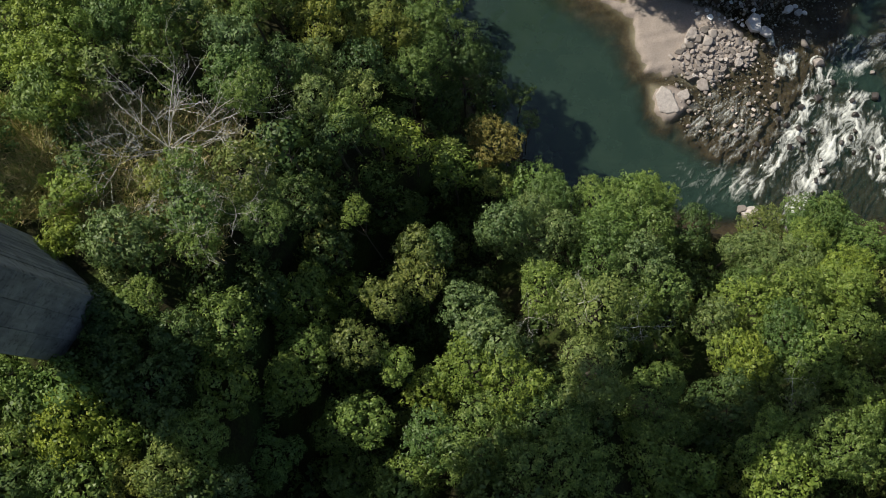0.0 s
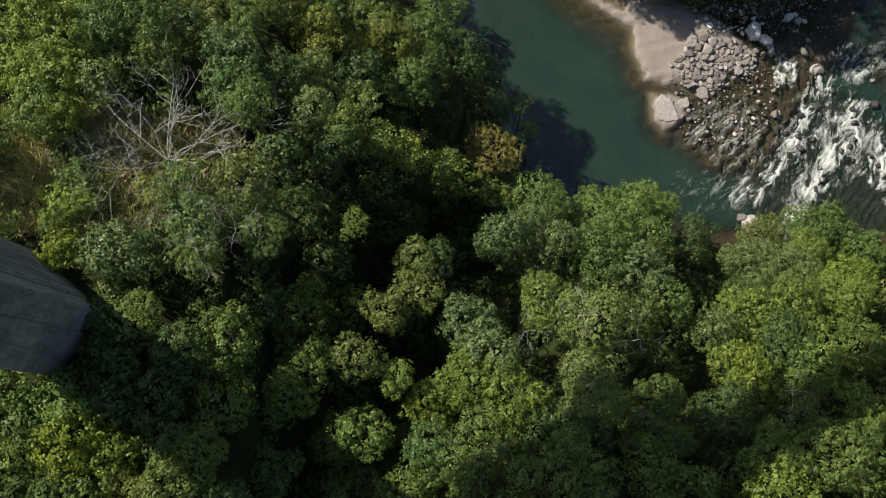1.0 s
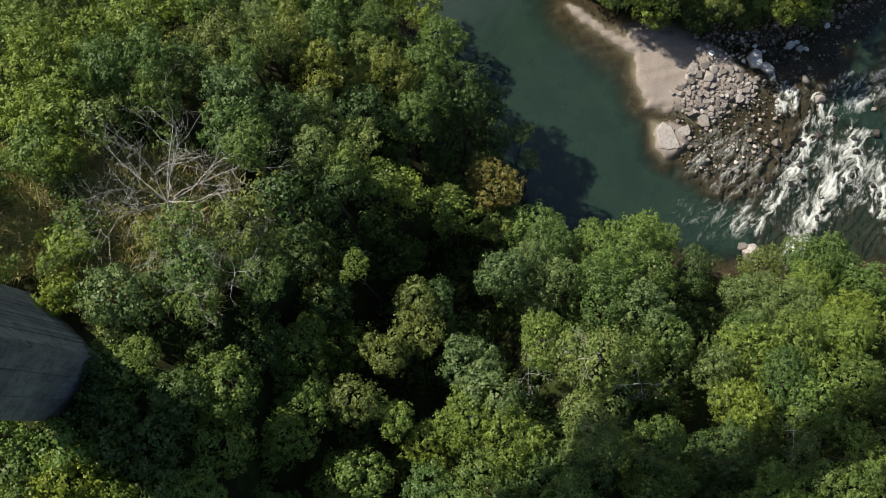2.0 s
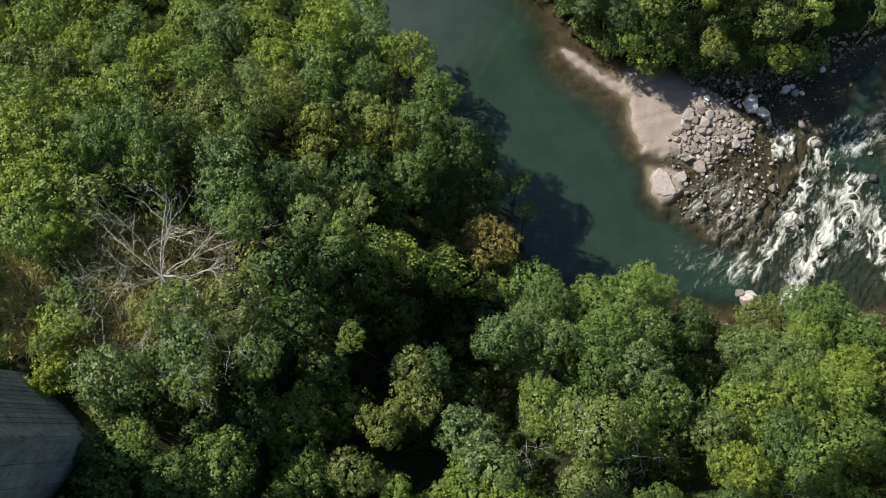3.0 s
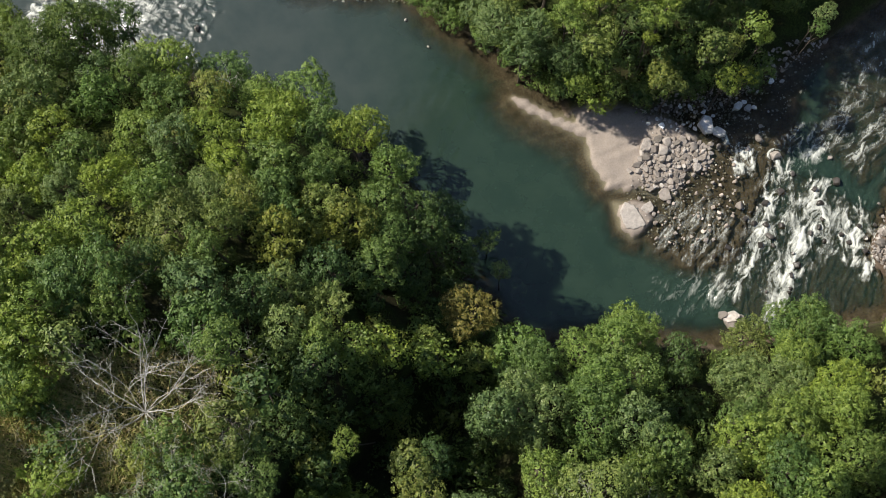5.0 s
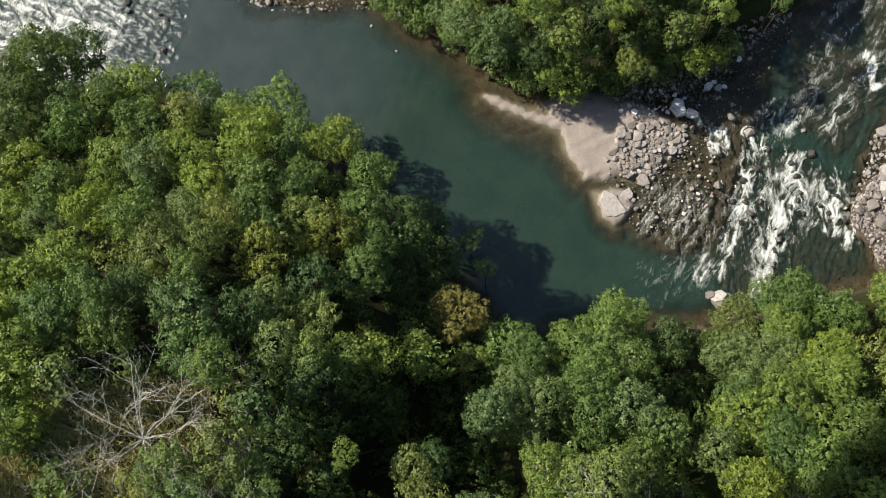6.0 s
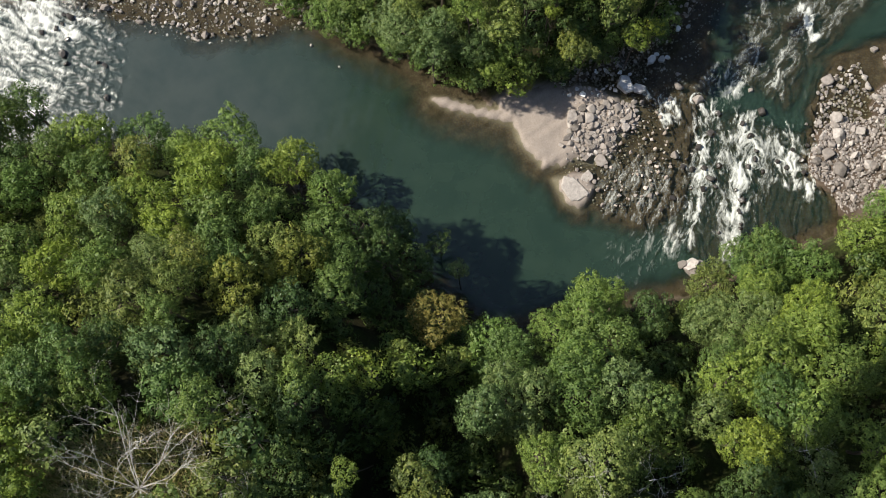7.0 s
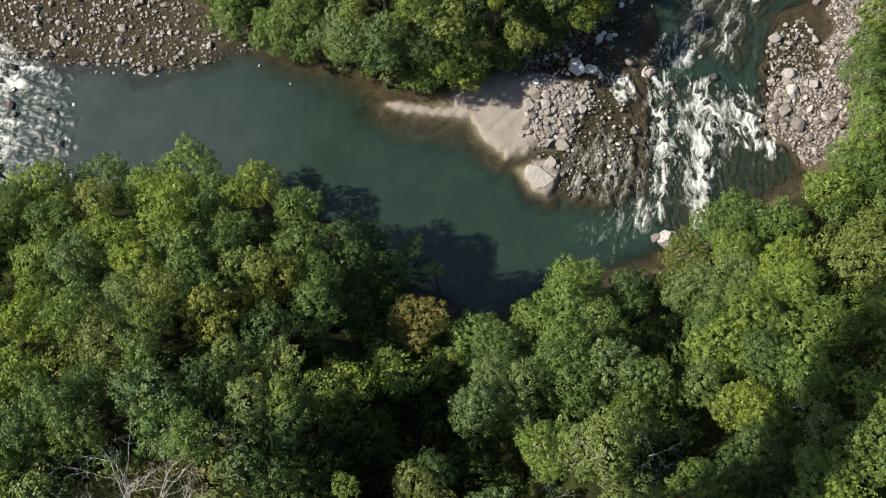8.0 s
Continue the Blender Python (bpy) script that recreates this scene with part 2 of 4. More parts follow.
SPIT = [(11.6, 25.3), (12.6, 24.0), (14.3, 22.8), (17.1, 20.7), (17.8, 21.8), (16.3, 22.3), (14.6, 23.3), (12.8, 24.7)]
SLAB = [(18.6, 14.5), (18.8, 12.4), (19.6, 11.3), (21.4, 12.7), (21.6, 13.8), (20.2, 14.2)]
HEAP = [(21.8, 19.4), (25.3, 19.4), (27.6, 18.1), (27.3, 16.5), (24.9, 15.9), (23.8, 14.5), (21.4, 15.2), (20.9, 17.3)]
SHALLOWS = [(19, 14), (21, 10), (24, 7.5), (28, 8), (31, 13), (36, 20), (38, 27), (28, 27), (22, 24), (20, 16)]
EAST_BAR = [(52.4, 14.5), (49.2, 13.6), (49.0, 11.6), (46.7, 10.9), (46.6, 9.2), (44.6, 9.2), (43.2, 10.5), (41.2, 9.2), (39.6, 8.4), (39.0, 6.6), (39.9, 4.6), (40.1, 2.3), (46, -2), (60, -2), (65, 14), (58, 22)]
EAST_SHOAL = [(52.3, 14.8), (46.0, 15.5), (43.8, 14.3), (41.7, 11.9), (39.6, 8.4), (40.0, 2.9), (45.0, 5.3), (51.9, 13.3)]
UPSTREAM = [(36.5, 17.5), (39.5, 12.5), (44, 15.5), (56, 21), (60, 30), (46, 29), (40, 25)]
NORTH_SHOAL = [(16.5, 23.5), (13.5, 24.0), (8.0, 30.5), (2.5, 37.0), (0, 44), (3, 46), (9, 34), (15, 28)]
SOUTH_SHOAL = [(25, 6.5), (27.5, 3.6), (31, 2.0), (36, 0.0), (43, -1), (43, 6.5), (40.5, 9.5), (36.5, 13.5), (32, 16), (28, 13)]
WEST_BAR = [(-40, 80), (-24, 50), (-15, 46), (-11, 42.5), (-7, 40.5), (-6, 38.5), (-3.2, 37.6), (1.5, 36.4), (4.5, 37), (6, 38), (0, 50), (-10, 80)]


def signed(px, py, poly):
    """Distance from the polygon's edge: below zero inside."""
    best = np.full(px.shape, 1e9)
    inside = np.zeros(px.shape, bool)
    for (ax, ay), (bx, by) in zip(poly, poly[1:] + poly[:1]):
        dx, dy = bx - ax, by - ay
        s = np.clip(((px - ax) * dx + (py - ay) * dy) / (dx * dx + dy * dy), 0, 1)
        best = np.minimum(best, np.hypot(px - ax - s * dx, py - ay - s * dy))
        if ay != by:
            inside ^= ((ay > py) != (by > py)) & (px < ax + (py - ay) / (by - ay) * dx)
    return np.where(inside, -best, best)


def smooth(x, a, b):
    s = np.clip((x - a) / (b - a), 0, 1)
    return s * s * (3 - 2 * s)


def rough(px, py, size, seed=0.0):
    """A cheap wavy field, about -1 to 1."""
    out = np.zeros(px.shape)
    for i, (a, w) in enumerate(((0.5, 1.0), (0.3, 2.1), (0.2, 4.3))):
        k = w / size * 2 * math.pi
        out += a * np.sin(k * (px * math.cos(i + seed) + py * math.sin(i + seed)) + 5 * i + seed + 1.7 * np.sin(k * 0.6 * (py * math.cos(i) - px * math.sin(i)) + seed))
    return out


def height(px, py):
    px, py = np.asarray(px, float), np.asarray(py, float)
    d = signed(px, py, VALLEY)
    north = (py > 24) & (px > -20 + 0.0 * py) & (px > 9 - (py - 30) * 0.7)
    cliff = 3.0 + 8.0 * (1 - smooth(px, 8, 18))
    rise = cliff * (1 - np.exp(-np.clip(d, 0, 99) / 3.5)) + np.clip(d, 0, 24) * 0.95 + np.clip(d - 24, 0, 40) * 0.5 + np.clip(d - 64, 0, 400) * 0.30
    # the headland levels off to the west and climbs gently to the south
    cap = np.interp(-py, [-40, -26, -20, -15, -10, -2, 3, 8, 20], [7, 11, 14.5, 19, 24.5, 32.6, 34.4, 34.8, 35.8]) + 0.06 * np.clip(-30 - px, 0, 30) + 0.5 * np.clip(d - 45, 0, 400) + 60 * smooth(px, 0, 10)
    rise = cap - np.log1p(np.exp(np.clip((cap - rise) / 1.5, -40, 60))) * 1.5
    low = 0.9 * smooth(d, 0, 0.8) + np.clip(d, 0, 15) * 0.12 + np.clip(d - 15, 0, 400) * 0.6
    up = np.where(north, low, rise) + 0.5 * rough(px, py, 9) * smooth(d, 1, 6)
    # the gully between the two slopes: a steep-sided cut that winds uphill
    gx = np.interp(-py, [-6, -4, 0, 6, 16, 34], [8.0, 6.6, 0.8, -3.2, -4.5, -6.0])
    wide = np.interp(-py, [-6, 0, 6, 16, 34], [1.8, 4.4, 5.8, 4.6, 5.0])
    up -= np.minimum(np.interp(-py, [-6, 0, 8, 34], [3.0, 10.5, 13.0, 12.0]), 0.85 * np.clip(d, 0, 60)) * np.exp(-((px - gx) / np.where(px > gx, 1.7 * wide, wide)) ** 4) * (py < 7)
    bed = -2.6 * smooth(-d, 0.0, 5.0) + 0.15 * rough(px, py, 3)
    for poly, top, soft in ((SAND_BAR, 0.35, 5.0), (SPIT, 0.26, 7.0), (NORTH_SHOAL, -0.25, 6.0), (SOUTH_SHOAL, -0.85, 5.0), (UPSTREAM, -0.75, 4.0), (SLAB, 0.32, 3.6), (HEAP, 0.2, 1.6), (SHALLOWS, -0.32, 3.5), (EAST_SHOAL, -0.14, 2.5), (EAST_BAR, 0.40, 2.2), (WEST_BAR, -0.10, 4.0)):
        k = signed(px, py, poly) + 0.35 * rough(px, py, 3.4, 4.0)
        bed = np.maximum(bed, top - 0.5 * smooth(k, -0.3, 0.35) - 2.4 * smooth(k, 0, soft) + 0.10 * rough(px, py, 1.7, 2.0))
    return np.where(d > 0, up, np.where(d > -0.6, np.minimum(bed, 0.4), bed))


def mesh_object(name, verts, faces, mat, parent=None, flat=True):
    me = bpy.data.meshes.new(name)
    me.from_pydata(verts, [], faces)
    me.materials.append(mat)
    if not flat:
        me.polygons.foreach_set("use_smooth", [True] * len(me.polygons))
    ob = new(name, me)
    if parent:
        ob.parent = parent
    return ob


def part(name, bm, mat, parent, label=""):
    me = bpy.data.meshes.new(name)
    bm.to_mesh(me)
    bm.free()
    me.materials.append(mat)
    ob = new(name, me)
    ob.parent = parent
    if label:
        ob["label"] = label
    return ob


def sheet(xs, ys):
    gx, gy = np.meshgrid(xs, ys)
    w, h = len(xs), len(ys)
    i = np.arange(w * h).reshape(h, w)
    faces = np.stack([i[:-1, :-1], i[:-1, 1:], i[1:, 1:], i[1:, :-1]], -1).reshape(-1, 4)
    return gx.ravel(), gy.ravel(), faces


def build_ground():
    far = [60 * 1.35 ** k for k in range(1, 13)]
    xs = np.concatenate([[-45 - f for f in reversed(far)], np.arange(-45, 8, 0.5), np.arange(8, 46, 0.25), np.arange(46, 62, 0.5), [62 + f for f in far]])
    ys = np.concatenate([[-30 - f for f in reversed(far)], np.arange(-30, 8, 0.5), np.arange(8, 28, 0.25), np.arange(28, 62, 0.5), [62 + f for f in far]])
    gx, gy, faces = sheet(xs, ys)
    z = height(gx, gy)
    ob = mesh_object("ground", np.stack([gx, gy, z], 1).tolist(), faces.tolist(), GROUND, flat=False)
    d = signed(gx, gy, VALLEY)
    sand = np.minimum.reduce([signed(gx, gy, SAND_BAR), signed(gx, gy, SPIT), signed(gx, gy, SLAB), signed(gx, gy, HEAP)])
    east = signed(gx, gy, EAST_BAR)
    colour = np.zeros((len(gx), 4))
    colour[:, 0] = 1 - smooth(d, -0.4, 0.6)
    colour[:, 1] = np.maximum(1 - smooth(sand, -0.1, 0.6), 0.12 * (1 - smooth(east, -1.0, 0.5))) * (d < 1)
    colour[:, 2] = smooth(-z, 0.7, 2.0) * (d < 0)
    colour[:, 3] = 1
    # deep bed: light lost in the water goes into its colour
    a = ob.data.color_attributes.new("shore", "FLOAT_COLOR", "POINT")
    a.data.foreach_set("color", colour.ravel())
    tagged(ob, "steep leafy gorge slopes with sand and gravel bars", "ground", kind="structure")


build_ground()

# stones: x, y, radius
BAR_BOULDERS = [(31.8, 18.2, 0.52), (32.9, 16.4, 0.62), (30.7, 17.4, 0.28), (32.2, 19.1, 0.24), (25.9, 17.9, 0.24), (26.8, 17.7, 0.24), (26.6, 16.3, 0.38), (27.2, 14.9, 0.28), (25.7, 15.9, 0.28), (29.0, 12.6, 0.47), (26.1, 13.7, 0.19), (24.1, 15.6, 0.43), (20.7, 14.6, 0.28), (22.0, 18.0, 0.52), (20.3, 17.0, 0.33), (23.2, 11.1, 0.24), (21.6, 10.9, 0.28), (25.6, 10.0, 0.28), (24.5, 10.6, 0.19), (26.2, 10.0, 0.19), (21.7, 13.1, 0.28), (23.2, 13.9, 0.24), (28.3, 18.0, 0.28), (27.7, 18.3, 0.33), (24.2, 17.7, 0.38), (25.4, 16.5, 0.24)]
SHADE_BOULDERS = [(27.5, 20.0, 0.71), (28.6, 19.1, 0.47), (30.6, 21.2, 0.38), (31.5, 20.9, 0.28), (31.3, 21.5, 0.19), (32.0, 20.9, 0.19), (23.8, 20.5, 0.28), (23.5, 21.2, 0.19), (22.7, 20.9, 0.19), (26.6, 21.9, 0.19), (27.8, 21.9, 0.14), (25.7, 20.4, 0.14), (27.0, 22.4, 0.14), (31.6, 23.9, 0.19), (34.9, 22.8, 0.19), (34.0, 23.0, 0.24)]
EAST_BOULDERS = [(44.1, 13.8, 0.66), (44.8, 12.7, 0.43), (45.7, 12.8, 0.28), (45.5, 14.2, 0.28), (47.1, 12.7, 0.43), (47.0, 11.9, 0.47), (49.3, 10.3, 0.71), (42.8, 12.9, 0.24), (45.5, 12.0, 0.28), (43.1, 10.1, 0.71), (41.7, 10.6, 0.33), (42.5, 8.7, 0.85), (44.4, 8.4, 0.57), (40.6, 10.8, 0.19), (40.2, 8.4, 0.33), (40.8, 7.5, 0.66), (41.3, 6.0, 0.81), (42.8, 5.4, 0.38), (40.6, 3.7, 0.33), (52.0, 12.2, 0.43), (51.2, 11.4, 0.47), (48.9, 14.7, 0.43), (50.1, 13.0, 0.38), (37.4, 15.4, 0.28), (41.6, 8.3, 0.47), (42.9, 11.7, 0.28), (45.5, 7.9, 0.38)]
RAPID_BOULDERS = [(33.9, 14.6, 0.28), (37.5, 13.2, 0.43), (35.8, 11.6, 0.38), (35.6, 10.3, 0.24), (35.2, 9.6, 0.28), (32.6, 13.1, 0.38), (32.1, 10.3, 0.33), (30.9, 9.6, 0.43), (27.2, 9.2, 0.33), (36.9, 8.7, 0.28), (38.9, 8.0, 0.33), (38.5, 6.9, 0.28), (38.5, 9.1, 0.24), (31.1, 12.4, 0.38), (30.8, 10.6, 0.33), (37.4, 8.0, 0.24), (29.2, 11.3, 0.28), (35.4, 8.4, 0.24), (25.9, 8.6, 0.24)]

# white water, with some wave glints painted as foam: (x, y) from, (x, y) to, half width, strength
CHUTES = [(39.1, 18.4, 33.2, 16.5, 1.0, 0.40), (35.3, 18.3, 33.2, 16.5, 0.7, 0.38), (33.0, 15.6, 30.5, 9.6, 0.9, 0.75), (36.0, 13.0, 33.2, 8.0, 1.1, 0.85), (33.2, 8.0, 30.6, 4.0, 0.9, 0.95), (30.6, 4.0, 29.6, 2.4, 0.8, 0.7),
          (38.6, 10.6, 37.4, 6.6, 0.8, 0.85), (40.2, 8.0, 38.6, 5.2, 0.7, 0.7), (30.4, 10.0, 27.0, 5.6, 0.9, 0.6), (30.9, 16.4, 30.4, 15.4, 0.35, 0.7),
          # from (27.5, 5.5) and from (24.8, 6.6): sparkle on the waves, painted as foam
          (36.8, 16.5, 33.0, 15.0, 0.8, 0.5), (29.0, 18.4, 30.3, 17.0, 0.5, 0.6), (41.5, 17.5, 39.5, 14.5, 0.6, 0.45), (26.6, 8.6, 25.4, 5.2, 1.0, 0.40), (27.5, 5.5, 20.5, 4.6, 1.5, 0.20), (44.8, 20.5, 44.6, 17.6, 0.45, 0.9), (30.6, 17.2, 29.8, 15.6, 0.6, 0.85), (24.8, 6.6, 21.0, 6.2, 1.6, 0.29),
          (-18.5, 47.0, -16.5, 43.5, 1.2, 0.85), (-15.5, 45.0, -13.8, 43.8, 0.5, 0.7), (-21.0, 44.0, -18.5, 40.0, 1.4, 0.6)]


WHITE = [(32.6, 15.9), (38.3, 12.1), (40.8, 7.7), (38.4, 5.0), (34.6, 6.0), (30.9, 2.9), (25.8, 6.5), (27.2, 10.8)]
WEST_WHITE = [(-30, 36), (-15.5, 33.5), (-13.4, 38.7), (-11.3, 41.7), (-16, 50), (-30, 56)]


# the current: (x, y) and the way it runs there
CURRENT = [(46, 20, -0.8, -0.5), (39, 17, -0.9, -0.45), (36, 14, -0.5, -0.87), (33, 11, -0.3, -0.95), (33, 7, -0.5, -0.86), (30, 3.5, -0.35, -0.93), (38.5, 9, -0.25, -0.97), (28, 10, -0.5, -0.86),
           (25, 7, -0.7, -0.7), (21, 8, -0.85, -0.5), (30, 17, 0.3, -0.95), (25, 12, -0.6, -0.8), (-11, 39, -0.95, 0.3), (-16, 42, -0.85, 0.5), (-20, 47, -0.6, 0.8)]


def run_of(px, py, stones):
    """The angle of the current, bent round stones and stirred by eddies."""
    vx, vy = np.zeros(px.shape), np.zeros(px.shape)
    for x, y, dx, dy in CURRENT:
        w = 1 / ((px - x) ** 2 + (py - y) ** 2 + 1.0) ** 1.5
        vx, vy = vx + w * dx, vy + w * dy
    size = np.hypot(vx, vy) + 1e-9
    vx, vy = vx / size, vy / size
    for x, y, r in stones:
        k = 1.6 * np.exp(-((px - x) ** 2 + (py - y) ** 2) / (1.7 * r) ** 2) / (np.hypot(px - x, py - y) + 0.05)
        vx, vy = vx + k * (px - x), vy + k * (py - y)
    return np.arctan2(vy, vx) + 0.75 * rough(px, py, 2.3, 9.0) + 0.55 * rough(px, py, 0.9, 4.0)


def streaks(px, py, stones, seed, reach, grain):
    """Threads drawn out along the current: a grain of random values, averaged along the way that the water runs; about 0 with a spread of 1."""
    x0, y0, step = px.min() - 3, py.min() - 3, 0.2
    wide, tall = int((px.max() + 3 - x0) / step) + 2, int((py.max() + 3 - y0) / step) + 2
    gx, gy = np.meshgrid(x0 + step * np.arange(wide), y0 + step * np.arange(tall))
    angle = run_of(gx, gy, stones)
    cos, sin = np.cos(angle), np.sin(angle)
    fine = np.random.default_rng(seed).normal(size=(int(tall * step / grain) + 2, int(wide * step / grain) + 2))
    total = np.zeros(px.shape)
    for sign in (-1, 1):
        x, y = px.copy(), py.copy()
        for k in range(int(reach / (0.7 * grain))):
            u, v = np.clip((x - x0) / grain, 0, fine.shape[1] - 1.001), np.clip((y - y0) / grain, 0, fine.shape[0] - 1.001)
            i, j = u.astype(int), v.astype(int)
            fu, fv = u - i, v - j
            total += (fine[j, i] * (1 - fu) + fine[j, i + 1] * fu) * (1 - fv) + (fine[j + 1, i] * (1 - fu) + fine[j + 1, i + 1] * fu) * fv
            i, j = np.clip(((x - x0) / step).round().astype(int), 0, wide - 1), np.clip(((y - y0) / step).round().astype(int), 0, tall - 1)
            x, y = x + sign * 0.7 * grain * cos[j, i], y + sign * 0.7 * grain * sin[j, i]
    return (total - total.mean()) / (total.std() + 1e-9)


def build_water():
    xs = np.concatenate([np.arange(-40, -30, 0.4), np.arange(-30, -10, 0.12), np.arange(-10, 20, 0.3), np.arange(20, 45, 0.1), np.arange(45, 62, 0.25)])
    ys = np.concatenate([np.arange(-2, 20, 0.1), np.arange(20, 34, 0.25), np.arange(34, 50, 0.14), np.arange(50, 62, 0.4)])
    gx, gy, faces = sheet(xs, ys)
    rim = signed(gx, gy, VALLEY)
    faces = faces[(rim[faces] < 1.0).any(1)]
    used = np.unique(faces)
    back = np.full(len(gx), -1)
    back[used] = np.arange(len(used))
    gx, gy, faces = gx[used], gy[used], back[faces]
    stones = [(x, y, 1.15 * r) for x, y, r in RAPID_BOULDERS] + [(x, y, r) for x, y, r in BAR_BOULDERS if x > 25]
    east, west = (gx > 15) & (gy < 26), (gx < -7) & (gy > 30)
    thread, swirl = np.zeros(len(gx)), np.zeros(len(gx))
    for zone, seed in ((east, 3), (west, 8)):
        thread[zone] = streaks(gx[zone], gy[zone], stones, seed, 0.75, 0.085)
        swirl[zone] = streaks(gx[zone], gy[zone], stones, seed + 1, 1.2, 0.24)
    # how white the water is
    foam = np.zeros(len(gx))
    for ax, ay, bx, by, wide, strong in CHUTES:
        dx, dy = bx - ax, by - ay
        s = np.clip(((gx - ax) * dx + (gy - ay) * dy) / (dx * dx + dy * dy), 0, 1)
        k = np.hypot(gx - ax - s * dx, gy - ay - s * dy) + 0.45 * rough(gx, gy, 2.2, ax)
        foam = np.maximum(foam, strong * (1 - smooth(k, wide * 0.15, wide * 1.7)))
    foam = np.maximum(foam, (0.42 + 0.22 * rough(gx, gy, 2.4, 7.0)) * (1 - smooth(signed(gx, gy, WHITE) + 0.9 * rough(gx, gy, 3.0), -2.2, 1.0)))
    rapid = 1 - smooth(signed(gx, gy, WEST_WHITE) + 0.9 * rough(gx, gy, 2.6) + 0.35 * swirl, -0.5, 0.4)
    foam = np.maximum(foam, (0.19 + 0.15 * rough(gx, gy, 3.4, 5.0) + 0.50 * smooth(-gx + 0.5 * gy, 37.0, 40.5)) * rapid)
    foam = np.maximum(foam, 0.33 * (1 - smooth(signed(gx, gy, [(20.5, 10.5), (25, 6.5), (28, 8), (28, 14), (23, 15)]) + 0.6 * rough(gx, gy, 2.5), -1.0, 0.8)))
    foam = np.maximum(foam, 0.30 * (1 - smooth(signed(gx, gy, UPSTREAM) + 0.9 * rough(gx, gy, 4.0, 2.0), -1.6, 0.6)))
    angle = run_of(gx, gy, [])
    for x, y, r in stones:
        if x < 29:
            continue
        along, across = (gx - x) * np.cos(angle) + (gy - y) * np.sin(angle), (gy - y) * np.cos(angle) - (gx - x) * np.sin(angle)
        foam = np.maximum(foam, 0.75 * smooth(along, 0.2 * r, 1.2 * r) * np.exp(-(across / (0.8 * r + 0.12 * np.clip(along, 0, 9))) ** 2 - along.clip(0) / 1.6))
        foam = np.maximum(foam, 0.7 * np.exp(-((np.hypot(gx - x, gy - y) - 0.95 * r) / 0.14) ** 2) * (along < 0.3 * r) * (foam > 0.15))
    fast = np.maximum(foam, 0.6 * (1 - smooth(signed(gx, gy, [(24, 5), (30, 1), (42, 5), (44, 18), (34, 18)]), -1, 3)))
    fast = np.maximum(fast, rapid)
    # white where the threads are thick
    foam = np.clip(foam + foam.clip(0, 0.6) * (0.34 * thread + 0.36 * swirl), 0, 1.3)
    z = 0.012 * rough(gx, gy, 1.5) + fast * (0.05 * rough(gx, gy, 1.1, 3.0) + 0.034 * swirl + 0.024 * thread) + 0.08 * foam
    depth = -height(gx, gy)
    ob = mesh_object("water", np.stack([gx, gy, z], 1).tolist(), faces.tolist(), WATER, flat=False)
    colour = np.ones((len(gx), 4))
    colour[:, 0] = 0.7 * foam
    colour[:, 1] = 0.06 + 0.88 * smooth(depth, 0.12, 1.7)
    pool = smooth(-gx, -6, 6) * smooth(gy, 28, 34)
    colour[:, 1] = np.maximum(colour[:, 1], 0.5 * pool * smooth(depth, 0.2, 0.6))
    colour[:, 2] = smooth(-gx + 1.2 * rough(gx, gy, 14), -11, 8) * smooth(gy, 16, 30)
    colour[:, 3] = fast
    a = ob.data.color_attributes.new("foam", "FLOAT_COLOR", "POINT")
    a.data.foreach_set("color", colour.ravel())
    tagged(ob, "green river water with a still pool and white rapids", "river", kind="structure")


build_water()


# ---- the bridge pier, and an unseen deck for its shadow ----
def box(bm, x0, y0, z0, x1, y1, z1, bevel=0.0):
    r = bmesh.ops.create_cube(bm, size=1)
    for v in r["verts"]:
        v.co = Vector(((x0 + x1) / 2 + v.co.x * (x1 - x0), (y0 + y1) / 2 + v.co.y * (y1 - y0), (z0 + z1) / 2 + v.co.z * (z1 - z0)))
    if bevel:
        edges = {e for v in r["verts"] for e in v.link_edges}
        bmesh.ops.bevel(bm, geom=list(edges), offset=bevel, segments=1, affect="EDGES")


def build_pier():
    """A four-sided shaft, not quite square: board-marked ribs on one face, cast panels with open joints on the next."""
    def skew(bm):
        for v in bm.verts:
            v.co.y += 0.17 * (2.97 - v.co.x)

    pier = new("bridge_pier")
    pier.matrix_world = pose(PIER[0], PIER[1], 26.0, 0, 0, PIER[2])
    tagged(pier, "tall weathered concrete bridge pier rising out of the trees", "bridge pier")
    bm = bmesh.new()
    box(bm, -2.2, -1.97, -2, 2.97, 1.95, 64, 0.16)
    skew(bm)
    part("shaft", bm, CONCRETE, pier)
    rng = random.Random(3)
    for k in range(12):
        bm = bmesh.new()
        x = -2.12 + k * 0.343
        box(bm, x, 1.92, -2, x + 0.30, 1.95 + rng.uniform(0.035, 0.06), 64, 0.012)
        skew(bm)
        part("rib", bm, CONCRETE, pier, "board-marked concrete rib")
    for row in range(22):
        for col in range(3):
            bm = bmesh.new()
            y = -1.93 + col * 1.287
            z = -2 + row * 3.0 + 0.8 * (col == 1)
            box(bm, 2.94, y + 0.022, z + 0.02, 2.97 + rng.uniform(0.03, 0.055), y + 1.265, z + 2.98, 0.012)
            part("panel", bm, CONCRETE, pier, "cast concrete panel")
    bm = bmesh.new()
    box(bm, -4.4, -3.4, 64, 4.4, 3.4, 66.6, 0.15)
    part("pier_cap", bm, CONCRETE, pier)
    bm = bmesh.new()
    box(bm, -2.6, -2.35, -8, 3.4, 2.35, 0.2, 0.15)
